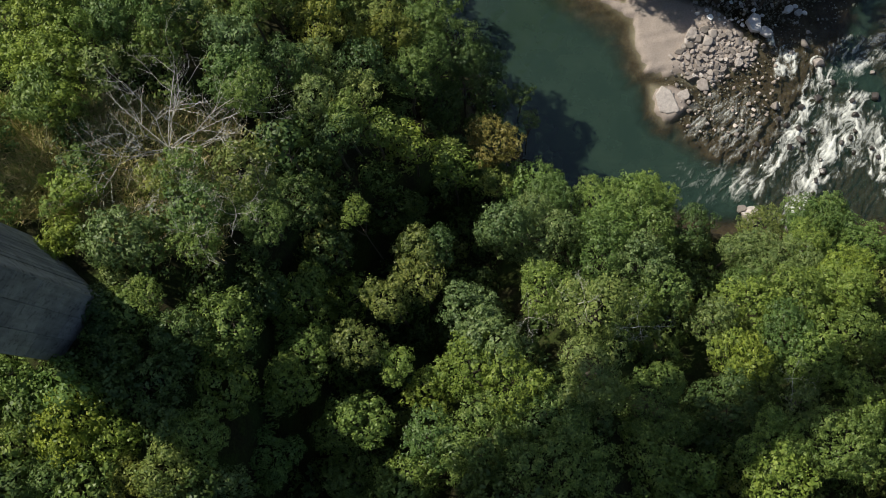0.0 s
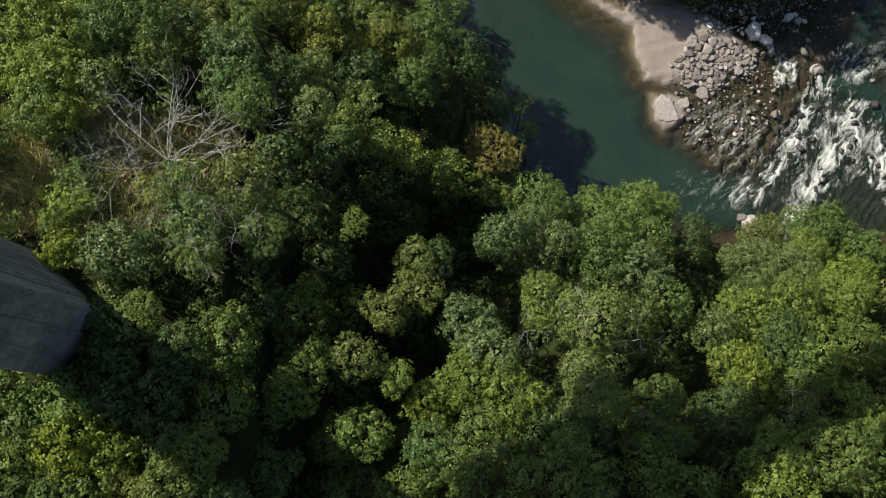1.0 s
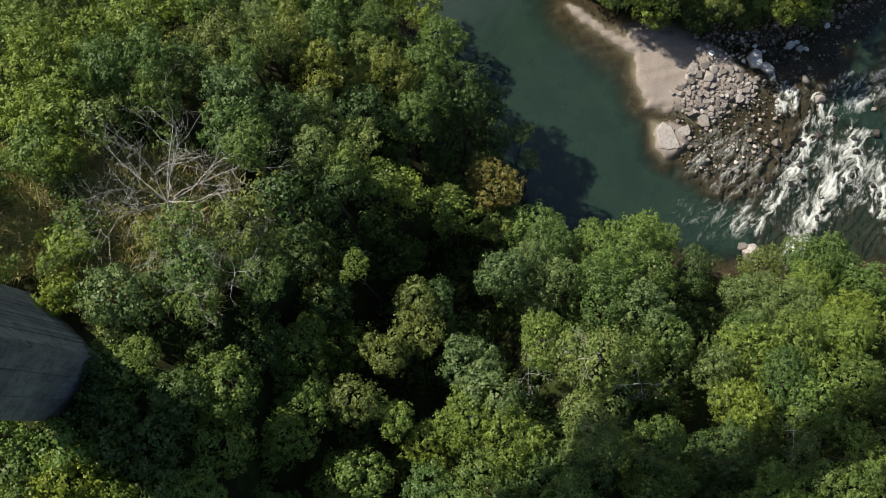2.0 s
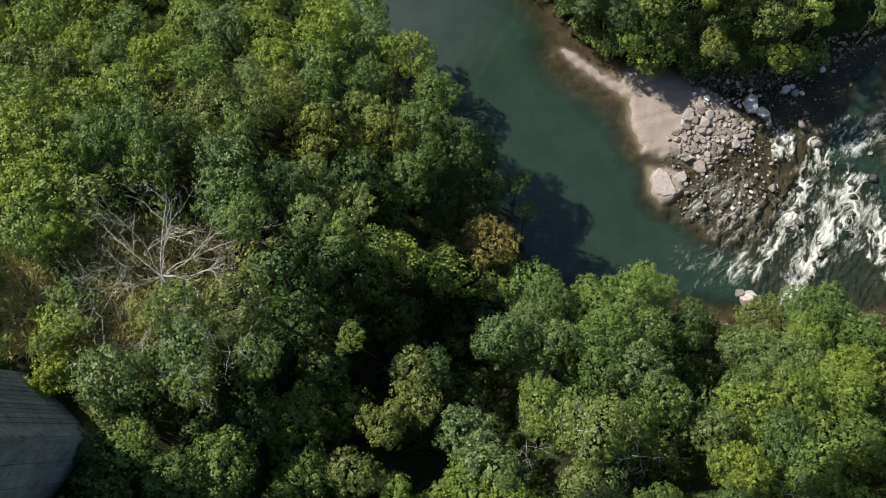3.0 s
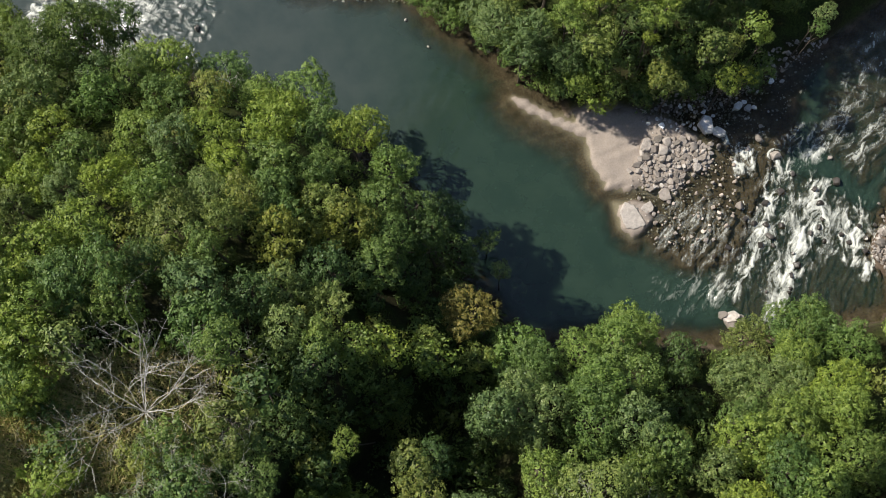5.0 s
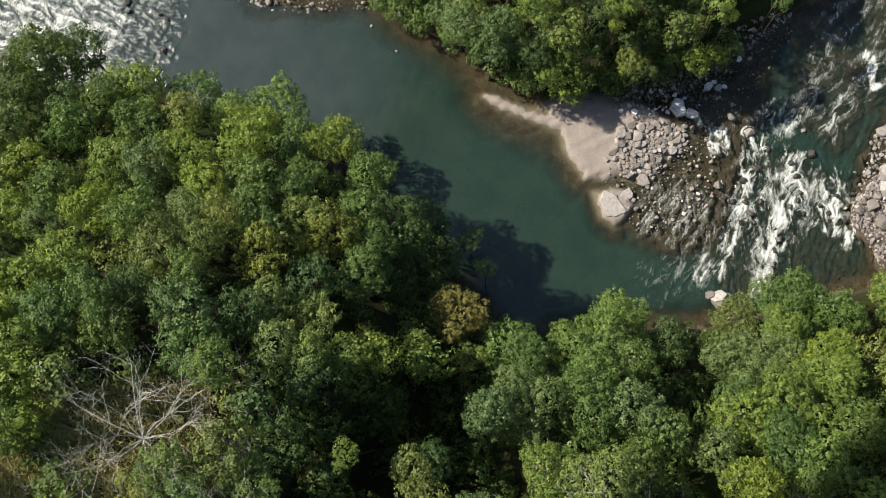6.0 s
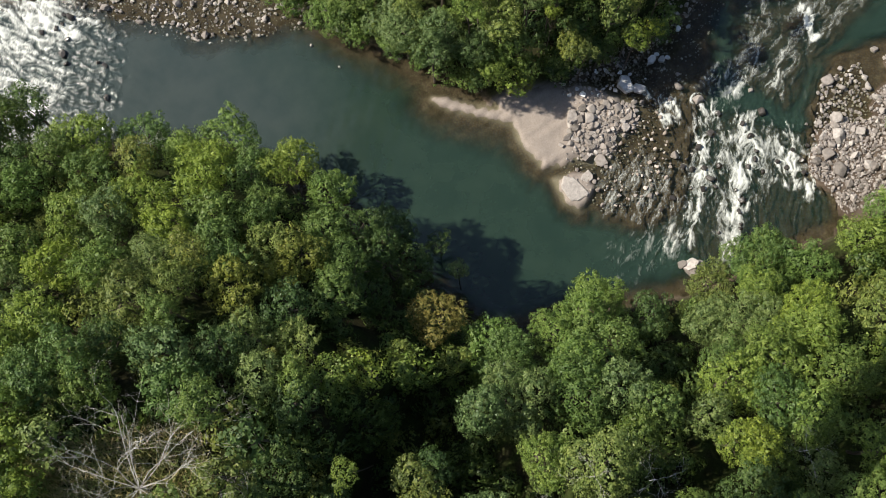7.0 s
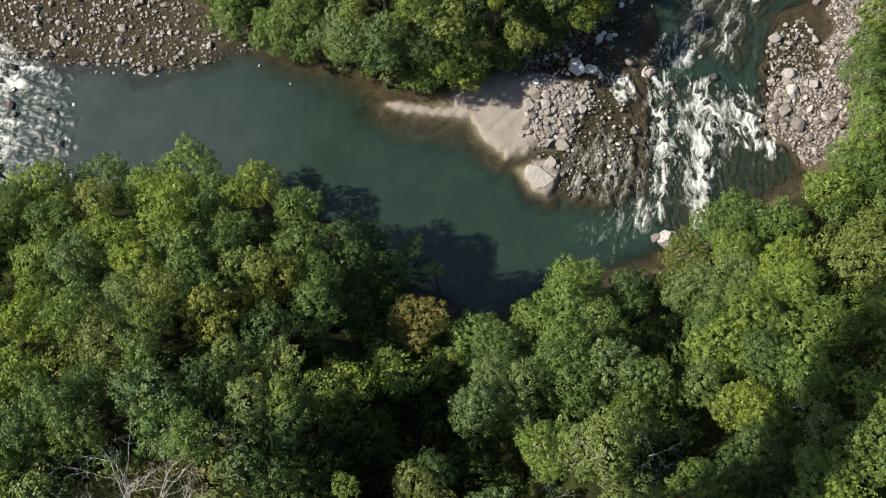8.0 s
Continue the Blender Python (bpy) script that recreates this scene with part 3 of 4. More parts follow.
    part("footing", bm, CONCRETE, pier)
    return pier


PIER = (-19.9, -7.77, -31.0)
build_pier()


def build_deck(name, x, y, turn, label):
    deck = new(name)
    deck.matrix_world = pose(x, y, 92.0, 0, 0, turn)
    tagged(deck, label, "bridge")
    bm = bmesh.new()
    box(bm, -150, -2.9, 1.2, 150, 2.9, 1.7, 0.05)
    part("slab", bm, CONCRETE, deck)
    for s in (-1, 1):
        bm = bmesh.new()
        box(bm, -150, s * 1.7 - 0.4, -0.6, 150, s * 1.7 + 0.4, 1.2, 0.05)
        part("girder", bm, CONCRETE, deck)
        bm = bmesh.new()
        box(bm, -150, s * 2.75 - 0.12, 1.7, 150, s * 2.75 + 0.12, 2.6, 0.03)
        part("parapet", bm, CONCRETE, deck)


# never in view: set so that its shadow crosses the right-hand slope
build_deck("shadow_deck", -34.5, 22.2, 37.9, "unseen bridge deck added to cast the shadow band on the slope")


# ---- trees ----
def crown_mesh(name, seed, radius, gap, leaf, flat=0.85):
    """A crown of many small leaves: lobes grown over with tufts of leaves that stand apart, above an inner layer of larger leaves."""
    rng = np.random.default_rng(seed)

    def unit(v):
        return v / np.linalg.norm(v, axis=-1)[..., None]

    # lobes round a heart
    many = max(5, round(4.4 * radius))
    k = np.arange(many)
    up = np.clip(1 - 1.2 * (k + 0.5) / many + 0.16 * rng.normal(size=many), -0.35, 1)
    ang = k * 2.39996 + 0.5 * rng.normal(size=many) + seed
    side = np.sqrt(np.clip(1 - up * up, 0, 1))
    lobe = np.stack([side * np.cos(ang), side * np.sin(ang), up * flat], 1) * (radius * (0.46 + 0.28 * rng.random(many)))[:, None]
    wide = radius * math.sqrt(9 / many) * (0.19 + 0.21 * rng.random(many))
    lobe, wide = np.concatenate([lobe, [[0, 0, -0.05 * radius]]]), np.append(wide, 0.56 * radius)
    # places on the outside of the lobes
    count = np.maximum(24, wide ** 2 * 12.57 / (0.030 * (gap / 0.45) ** 2)).astype(int)
    host = np.repeat(np.arange(many + 1), count)
    way = unit(rng.normal(size=(len(host), 3)))
    at = lobe[host] + way * wide[host][:, None]
    inside = (np.linalg.norm(at[:, None] - lobe[None], axis=2) < 0.985 * wide[None]).any(1)
    keep = ~inside & (at[:, 2] > -0.45 * radius) & (way[:, 2] > -0.55)
    at, way = at[keep], way[keep]
    # tufts, set apart
    tufts = []
    room = gap * (0.62 + 0.5 * rng.random(len(at)))
    for i in range(len(at)):
        if not tufts or ((at[tufts] - at[i]) ** 2).sum(1).min() > room[i] ** 2:
            tufts.append(i)
    axis = unit(way[tufts] + (0, 0, 0.35) + 0.25 * rng.normal(size=(len(tufts), 3)))
    big = gap * (0.40 + 0.34 * rng.random(len(tufts)))
    heart = at[tufts] + way[tufts] * (gap * (0.75 * rng.random(len(tufts)) ** 1.4 - 0.15))[:, None]
    which = np.repeat(np.arange(len(tufts)), np.maximum(7, 2.7 * (big / leaf) ** 2 * (0.75 + 0.5 * rng.random(len(tufts)))).astype(int))
    w = unit(axis[which] * 0.75 + unit(rng.normal(size=(len(which), 3))))
    q = heart[which] + w * (big[which] * (0.55 + 0.75 * rng.random(len(which)) ** 1.3))[:, None]
    # the inner layer
    inner = rng.choice(len(at), min(len(at), int(0.75 * len(at))), replace=False)
    p = at[inner] - way[inner] * 0.20
    where = np.concatenate([p, q])
    nrm = unit(np.concatenate([way[inner] + rng.normal(size=p.shape) * 0.28, w * 0.8 + axis[which] * 0.4 + rng.normal(size=q.shape) * 0.36]))
    s = np.concatenate([gap * (0.24 + 0.12 * rng.random(len(p))), leaf * (0.65 + 0.8 * rng.random(len(q)))])[:, None]
    a = unit(np.cross(nrm, rng.normal(size=nrm.shape)))
    b = np.cross(nrm, a)
    tail = where + a * s * 0.55
    verts = np.stack([where - a * s, tail + b * s * 0.68, tail - b * s * 0.68], 1).reshape(-1, 3)
    me = bpy.data.meshes.new(name)
    me.from_pydata(verts.tolist(), [], np.arange(len(where) * 3).reshape(-1, 3).tolist())
    me.materials.append(LEAF["g"])
    return me


def trunk_mesh(name, seed, mat):
    """A tapered, slightly bent trunk one metre high that forks into limbs; it is stretched to the tree's height."""
    rng = random.Random(seed)
    bm = bmesh.new()

    def limb(start, end, r0, r1, sides=6, steps=3):
        axis = end - start
        x = axis.orthogonal().normalized()
        y = axis.normalized().cross(x)
        rings = []
        for k in range(steps + 1):
            s = k / steps
            c = start.lerp(end, s) + (x * rng.uniform(-1, 1) + y * rng.uniform(-1, 1)) * 0.03 * axis.length * (0 < k < steps)
            r = r0 + (r1 - r0) * s
            rings.append([bm.verts.new(c + (x * math.cos(2 * math.pi * q / sides) + y * math.sin(2 * math.pi * q / sides)) * r) for q in range(sides)])
        for p, q in zip(rings, rings[1:]):
            for k in range(sides):
                bm.faces.new((p[k], p[(k + 1) % sides], q[(k + 1) % sides], q[k]))
        bm.faces.new(rings[-1])

    top = Vector((rng.uniform(-0.05, 0.05), rng.uniform(-0.05, 0.05), 0.72))
    limb(Vector((0, 0, -0.08)), top, 0.028, 0.016)
    for k in range(5):
        ang = k * 1.26 + rng.uniform(-0.3, 0.3)
        base = top * rng.uniform(0.75, 1.0)
        limb(base, base + Vector((math.cos(ang) * 0.2, math.sin(ang) * 0.2, rng.uniform(0.12, 0.24))), 0.013, 0.004, 5, 2)
    me = bpy.data.meshes.new(name)
    bm.to_mesh(me)
    bm.free()
    me.materials.append(mat)
    return me


WEAVE = ((0.42, 0.065), (0.36, 0.057), (0.52, 0.076), (0.39, 0.060), (0.46, 0.068), (0.34, 0.055))   # how far tufts stand apart, and half a leaf's length
CROWNS = {"bush": [crown_mesh("crown", 5 + k, 1.2, *(WEAVE[k] if k != 2 else (0.68, 0.105)), 0.7) for k in range(4)],
          "small": [crown_mesh("crown", 10 + k, 1.6, *WEAVE[k], 0.9) for k in range(5)],
          "middle": [crown_mesh("crown", 20 + k, 2.5, *WEAVE[k], 0.9) for k in range(6)],
          "large": [crown_mesh("crown", 30 + k, 3.6, *WEAVE[k]) for k in range(5)]}
SIZE = {"bush": 1.2, "small": 1.6, "middle": 2.5, "large": 3.6}
TRUNKS = [trunk_mesh("trunk", 50 + k, BARK) for k in range(4)]
pick = random.Random(4)
planted = []


def size_of(r):
    return "bush" if r < 1.45 else "small" if r < 2.0 else "middle" if r < 3.0 else "large"


def tree(x, y, top, r, kind, group):
    size = size_of(r)
    base = float(height(x, y))
    tall = max(top - base, r * 1.1)
    low = tall < 2.6
    thing = new("bush" if low else "tree")
    thing.matrix_world = pose(x, y, base, 0, 0, pick.uniform(0, 360))
    tagged(thing, f"{'low' if low else 'tall' if tall > 11 else 'broad'} {LOOK[kind]} broadleaf {'bush' if low else 'tree'} on the gorge slope", "bush" if low else "tree", group)
    s = r / SIZE[size]
    crown = new("crown", pick.choice(CROWNS[size]))
    crown.parent = thing
    crown.location = (0, 0, tall - r * 0.80)
    crown.scale = (s * pick.uniform(0.9, 1.1), s * pick.uniform(0.9, 1.1), s * pick.uniform(0.85, 1.15))
    crown.material_slots[0].link = "OBJECT"
    crown.material_slots[0].material = LEAF[kind]
    trunk = new("trunk", pick.choice(TRUNKS))
    trunk.parent = thing
    wide = min(tall * 0.7, r * 3.0)
    trunk.scale = (wide, wide, tall * 0.92)
    planted.append((x, y, r))


def thicket(name, label, category, rows, weaves):
    """Crowns past counting, in one mesh: rows of x, y, height of the crown's middle, radius, kind."""
    shapes, kinds = {}, list(LEAF)
    for me in {me.name: me for some in CROWNS.values() for me in some}.values():
        co, tri = np.empty(len(me.vertices) * 3), np.empty(len(me.loops), int)
        me.vertices.foreach_get("co", co)
        me.loops.foreach_get("vertex_index", tri)
        shapes[me.name] = co.reshape(-1, 3), tri
    points, corners, which, total = [], [], [], 0
    for x, y, z, r, kind in rows:
        size = size_of(r)
        co, tri = shapes[pick.choice(CROWNS[size][weaves]).name]
        a, s = pick.uniform(0, 6.28), r / SIZE[size]
        turn = np.array([[math.cos(a), -math.sin(a), 0], [math.sin(a), math.cos(a), 0], [0, 0, 1]])
        points.append((co * s) @ turn.T + (x, y, z))
        corners.append(tri + total)
        which.append(np.full(len(tri) // 3, kinds.index(kind)))
        total += len(co)
    co, tri, index = np.concatenate(points), np.concatenate(corners), np.concatenate(which)
    me = bpy.data.meshes.new(name)
    me.vertices.add(len(co))
    me.vertices.foreach_set("co", co.ravel())
    me.loops.add(len(tri))
    me.loops.foreach_set("vertex_index", tri)
    me.polygons.add(len(index))
    me.polygons.foreach_set("loop_start", np.arange(len(index)) * 3)
    me.polygons.foreach_set("material_index", index)
    for k in kinds:
        me.materials.append(LEAF[k])
    me.update(calc_edges=True)
    tagged(new(name, me), label, category, kind="stuff")


HEADLAND_TREES = [
    (-15.3, 28.7, 14, 2.8, "l"),
    (-11.3, 27.7, 12, 2.1, "g"),
    (-17.6, 28.1, 15, 2.0, "g"),
    (-5.4, 26.0, 10, 2.5, "l"),
    (-1.1, 22.8, 8.6, 1.9, "y"),
    (0.6, 17.4, 14.9, 2.0, "l"),
    (-6.8, 22.0, 16.6, 2.1, "l"),
    (-23.0, 22.9, 18.9, 1.7, "y"),
    (-24.2, 26.4, 18, 1.9, "b"),
    (-23.1, 15.7, 26.5, 1.5, "o"),
    (-20.1, 25.6, 16.3, 1.9, "l"),
    (-16.9, 22.1, 18.8, 1.9, "l"),
    (-11.6, 21.1, 19.4, 2.3, "l"),
    (-16.7, 16.9, 25.3, 2.1, "l"),
    (-13.6, 16.2, 25.2, 1.3, "g"),
    (-9.5, 17.6, 22.1, 1.6, "l"),
    (-7.0, 17.3, 21.0, 1.7, "g"),
    (-3.8, 17.5, 18.5, 1.5, "g"),
    (-4.4, 20.5, 16.0, 1.7, "g"),
    (-10.7, 14.5, 25.6, 2.1, "b"),
    (-12.7, 11.9, 29.1, 2.3, "o"),
    (-17.1, 12.2, 30.4, 1.8, "l"),
    (-19.5, 11.3, 31.8, 1.8, "y"),
    (-20.9, 9.3, 33.8, 1.5, "y"),
]
RIDGE_TREES = [
    (-17.7, 8.6, 33.0, 1.7, "g"),
    (-6.8, 14.4, 23.1, 1.6, "g"),
    (-6.8, 11.0, 25.9, 1.7, "o"),
    (-2.6, 12.8, 20.9, 1.8, "o"),
    (-0.4, 14.0, 18.5, 1.5, "g"),
    (0.1, 10.9, 19.8, 2.1, "g"),
    (-4.0, 13.5, 21.6, 1.4, "b"),
    (-9.6, 12.0, 27.4, 1.5, "b"),
    (-10.8, 7.8, 31.6, 1.8, "b"),
    (-14.8, 8.1, 32.5, 1.8, "g"),
    (-13.4, 9.6, 31.2, 1.6, "d"),
    (-20.0, 5.9, 34.6, 1.8, "y"),
    (-20.1, 3.4, 35.5, 1.6, "g"),
    (-17.2, 5.3, 34.2, 1.2, "b"),
    (-10.2, 5.4, 32.8, 1.7, "g"),
    (-8.1, 7.1, 30.2, 1.6, "d"),
    (-3.8, 8.6, 25.0, 1.7, "d"),
    (-1.1, 8.5, 22.6, 1.8, "g"),
    (-3.9, 5.9, 27.4, 1.4, "b"),
    (-6.1, 4.3, 30.7, 1.4, "b"),
    (-2.9, 3.4, 28.4, 1.3, "g"),
    (-0.7, 2.8, 26.5, 1.1, "y"),
    (1.9, 2.2, 23.6, 1.2, "g"),
    (-4.9, 2.2, 30.8, 1.5, "d"),
]
# many dark rows are shadowed crowns, their shade carried by the leaf kind
SLOPE_TREES = [
    (-7.4, 1.2, 33.1, 1.3, "d"),
    (4.6, 5.4, 17.8, 2.1, "w"),
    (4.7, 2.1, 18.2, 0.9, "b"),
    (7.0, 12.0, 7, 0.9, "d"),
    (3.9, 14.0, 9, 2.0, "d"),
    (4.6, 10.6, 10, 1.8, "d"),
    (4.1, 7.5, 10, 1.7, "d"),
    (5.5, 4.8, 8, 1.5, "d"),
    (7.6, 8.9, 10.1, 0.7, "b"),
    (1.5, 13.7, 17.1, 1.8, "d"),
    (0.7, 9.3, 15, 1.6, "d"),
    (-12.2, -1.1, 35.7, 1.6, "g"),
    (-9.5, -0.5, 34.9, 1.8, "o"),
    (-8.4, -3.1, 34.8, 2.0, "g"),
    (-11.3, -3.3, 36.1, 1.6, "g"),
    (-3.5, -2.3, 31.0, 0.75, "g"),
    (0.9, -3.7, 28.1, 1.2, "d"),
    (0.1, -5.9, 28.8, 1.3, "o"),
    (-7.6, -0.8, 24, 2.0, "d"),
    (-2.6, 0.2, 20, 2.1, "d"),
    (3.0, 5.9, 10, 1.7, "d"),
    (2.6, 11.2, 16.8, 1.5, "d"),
]
FAR_SLOPE_TREES = [
    (8.2, 0.9, 18.1, 2.2, "g"),
    (11.9, 1.4, 15.7, 2.3, "l"),
    (16.4, 2.4, 10.8, 2.5, "l"),
    (14.6, -0.9, 16.7, 2.7, "g"),
    (11.3, -3.2, 21.6, 2.6, "g"),
    (6.7, -1.9, 22.4, 2.5, "b"),
    (18.8, -3.4, 10.5, 1.5, "d"),
    (19.7, 0.3, 11.1, 2.0, "d"),
    (25.7, 0.9, 7.1, 2.0, "o"),
    (30.2, 1.1, 7.6, 2.8, "g"),
    (28.2, -1.1, 10.5, 2.1, "l"),
    (33.3, -0.9, 9, 2.1, "l"),
    (29.3, -4.2, 15.1, 2.8, "l"),
    (25.0, -3.5, 14.0, 3.3, "b"),
    (22.4, -5.0, 16.6, 2.2, "g"),
    (25.0, -6.6, 18.1, 2.6, "g"),
    (22.3, -2.0, 13.0, 1.4, "b"),
]
UPPER_SLOPE_TREES = [
    (2.8, -7.8, 28.7, 1.6, "b"),
    (7.3, -6.0, 25.8, 2.0, "l"),
    (10.3, -7.7, 27.4, 2.6, "b"),
    (13.6, -6.9, 21.6, 1.9, "d"),
    (4.4, -9.8, 29.5, 1.9, "b"),
    (2.8, -11.0, 29, 2.2, "y"),
    (5.2, -12.0, 30, 2.0, "y"),
    (0.2, -12.3, 28, 1.5, "y"),
    (0.6, -14.8, 30, 1.8, "g"),
    (-0.8, -17.4, 30, 1.7, "g"),
    (6.9, -13.9, 30, 2.5, "g"),
    (9.7, -11.5, 31, 2.5, "b"),
    (3.4, -15.8, 30.8, 2.5, "g"),
    (8.0, -16.8, 30.8, 2.8, "g"),
    (13.4, -13.3, 27, 3.0, "g"),
    (18.8, -14.0, 23, 2.8, "d"),
    (12.8, -16.8, 29.5, 2.6, "g"),
    (18.5, -7.7, 20.6, 1.8, "b"),
    (21.7, -6.4, 18.4, 2.3, "l"),
    (23.7, -8.6, 20.2, 2.2, "g"),
    (19.2, -9.9, 21.9, 1.5, "y"),
    (25.8, -5.3, 16.4, 2.4, "g"),
    (28.8, -5.3, 16.6, 2.3, "l"),
]
LIT_SLOPE_TREES = [
    (25.2, -10.3, 20.4, 2.2, "l"),
    (20.7, -15.6, 27, 2.0, "l"),
    (15.9, -17.2, 26, 1.3, "l"),
    (24.9, -15.7, 27, 2.3, "g"),
    (26.7, -13.4, 25, 1.7, "l"),
    (20.6, -17.8, 28, 1.9, "l"),
    (23.2, -13.0, 23, 1.4, "b"),
    (28.6, -8.6, 18.8, 2.2, "g"),
    (20.5, -10.2, 21.9, 1.5, "y"),
    (21.1, -12.2, 21, 2.2, "d"),
]
GULLY_TREES = [
    (-3.2, -9.8, 30.4, 1.5, "o"),
    (-3.5, -13.9, 30, 1.6, "l"),
    (-1.3, -10.7, 29.5, 1.1, "l"),
    (-7.6, -12.0, 30.5, 1.6, "l"),
    (0.1, -4.3, 28.7, 1.5, "o"),
    (-1.7, -7.2, 29.9, 1.3, "o"),
    (-9.7, -8.9, 35.5, 1.9, "g"),
    (-11.6, -9.3, 36.8, 1.5, "d"),
    (-11.2, -14.8, 32, 2.0, "l"),
    (-15.8, -10.6, 30, 1.9, "d"),
    (-13.6, -12.4, 31, 1.9, "d"),
    (-8.6, -16.2, 30, 2.1, "l"),
    (-7.4, -6.7, 28, 2.1, "l"),
    (-7.0, -9.9, 28.5, 2.1, "l"),
]
CLEARING_TREES = [
    (-21.4, 9.0, 34.1, 1.8, "y"),
    (-18.9, 8.1, 33.6, 1.5, "l"),
    (-21.1, 5.9, 34.9, 1.6, "l"),
    (-19.0, 3.2, 35.3, 1.4, "l"),
    (-23.0, 3.6, 31, 1.4, "g"),
    (-17.9, 9.6, 32.6, 1.5, "g"),
    (-18.3, -1.6, 35.0, 1.2, "l"),
    (-19.0, -2.7, 35.5, 0.6, "l"),
    (-13.5, -1.4, 35.8, 1.0, "o"),
    (-15.8, -6.9, 34.5, 1.0, "b"),
    (-13.4, -7.7, 37.0, 0.9, "g"),
    (-18.8, -4.5, 35.2, 1.2, "y"),
    (-15.5, -4.7, 36.2, 1.6, "b"),
    (-16.2, -8.7, 36, 1.1, "d"),
    (-15.4, -9.7, 35, 1.3, "d"),
]
PIER_TREES = [
    (-16.7, -13.8, 37.5, 1.9, "y"),
    (-18.7, -12.4, 37, 1.1, "l"),
    (-17.0, -12.5, 38, 1.1, "l"),
    (-19.8, -11.6, 38, 1.0, "l"),
    (-15.1, -14.8, 36, 1.4, "l"),
    (-12.5, -16.7, 35, 1.6, "b"),
    (-18.0, -16.9, 36, 2.0, "g"),
    (-14.3, -16.9, 36, 1.1, "o"),
    (-10.1, -17.6, 34, 1.5, "b"),
    (-20.1, -15.5, 36, 1.7, "g"),
]
NORTH_BANK_TREES = [
    (9.7, 32.3, 4, 1.6, "l"),
    (11.0, 29.6, 9, 2.5, "b"),
    (12.3, 26.7, 9, 1.8, "b"),
    (12.0, 31.0, 9, 1.7, "b"),
    (13.7, 27.9, 10, 1.7, "b"),
    (16.1, 27.8, 12, 1.4, "l"),
    (17.5, 29.0, 12, 1.4, "l"),
    (16.0, 25.7, 8, 1.7, "b"),
    (18.1, 26.2, 11, 1.8, "b"),
    (19.1, 24.9, 8, 1.3, "d"),
    (15.8, 24.3, 5.5, 1.4, "g"),
    (17.2, 24.7, 6, 1.3, "l"),
    (19.2, 23.5, 5, 0.8, "g"),
    (19.2, 22.8, 3, 0.9, "o"),
    (15.0, 24.9, 3, 0.6, "y"),
    (21.4, 22.9, 4, 0.7, "d"),
    (20.8, 26.4, 13, 1.4, "b"),
    (22.4, 25.8, 13.5, 1.3, "l"),
    (23.2, 26.5, 14, 1.2, "l"),
    (21.8, 24.6, 12, 0.7, "y"),
    (21.1, 27.9, 14.5, 1.4, "g"),
    (18.6, 27.8, 15, 1.0, "y"),
    (24.0, 27.2, 14.5, 1.3, "l"),
    (27.8, 27.7, 13.5, 1.1, "y"),
    (22.7, 22.7, 9, 1.2, "o"),
    (23.8, 21.9, 8.5, 1.0, "o"),
    (26.7, 23.2, 12, 1.3, "o"),
    (28.5, 23.4, 11, 0.8, "o"),
    (30.0, 24.3, 12, 1.0, "l"),
    (30.9, 23.6, 11, 0.8, "l"),
    (28.2, 21.4, 8.5, 1.2, "y"),
    (29.6, 21.5, 8.5, 0.8, "y"),
    (26.5, 22.4, 7, 0.6, "l"),
    (36.0, 24.8, 11, 0.9, "b"),
    (35.5, 23.9, 10, 0.7, "g"),
    # the next five are added to cast shade over the bank
    (22.7, 31.1, 14, 2.4, "g"),
    (26.5, 31.0, 14, 2.4, "l"),
    (30.3, 30.5, 10, 2.2, "d"),
    (34.6, 31.4, 9, 2.2, "d"),
    (38.4, 30.7, 9, 2.2, "d"),
    (27.9, 28.1, 7, 1.8, "d"),
    (35.2, 29.0, 6, 1.8, "d"),
    (18.8, 31.6, 14, 2.4, "b"),
    (15.3, 32.3, 11, 2.5, "g"),
    (31.0, 28.4, 8, 1.7, "d"),
]
# the low dark rows paint the shaded floor of the bank
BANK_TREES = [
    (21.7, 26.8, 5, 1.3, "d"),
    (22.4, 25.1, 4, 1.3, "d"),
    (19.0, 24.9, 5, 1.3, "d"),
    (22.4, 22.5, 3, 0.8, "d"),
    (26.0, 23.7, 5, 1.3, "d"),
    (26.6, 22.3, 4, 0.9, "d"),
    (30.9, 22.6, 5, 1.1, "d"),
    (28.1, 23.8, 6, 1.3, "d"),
    (3.2, 38.7, 4, 2.3, "l"),
    (5.9, 35.4, 4, 2.0, "l"),
    (10.8, 31.3, 7, 2.6, "b"),
    (8.4, 34.9, 7, 2.2, "g"),
    (46.0, 6.1, 8, 2.2, "g"),
    (42.1, -0.2, 8, 3.3, "l"),
    (38.5, -0.6, 8, 2.6, "l"),
    (30.6, 1.0, 7.9, 2.7, "g"),
    (-17.0, 30.0, 9, 1.9, "d"),
    (-21.6, 32.0, 15, 3.2, "d"),
    (-24.5, 30.2, 16.5, 3.0, "d"),
    (-19.4, 33.9, 11, 1.9, "d"),
    (-22.8, 34.2, 12, 2.4, "d"),
    (-10.4, 28.2, 5, 1.6, "g"),
    (-11.7, 29.0, 6, 1.6, "d"),
    (-4.1, 24.3, 5, 1.3, "g"),
    (47.5, 8.2, 8, 2.0, "g"),
    (49.5, 10.0, 8, 1.7, "g"),
    (44.3, 4.0, 8, 1.8, "l"),
    (43.1, 1.9, 8, 1.6, "l"),
]

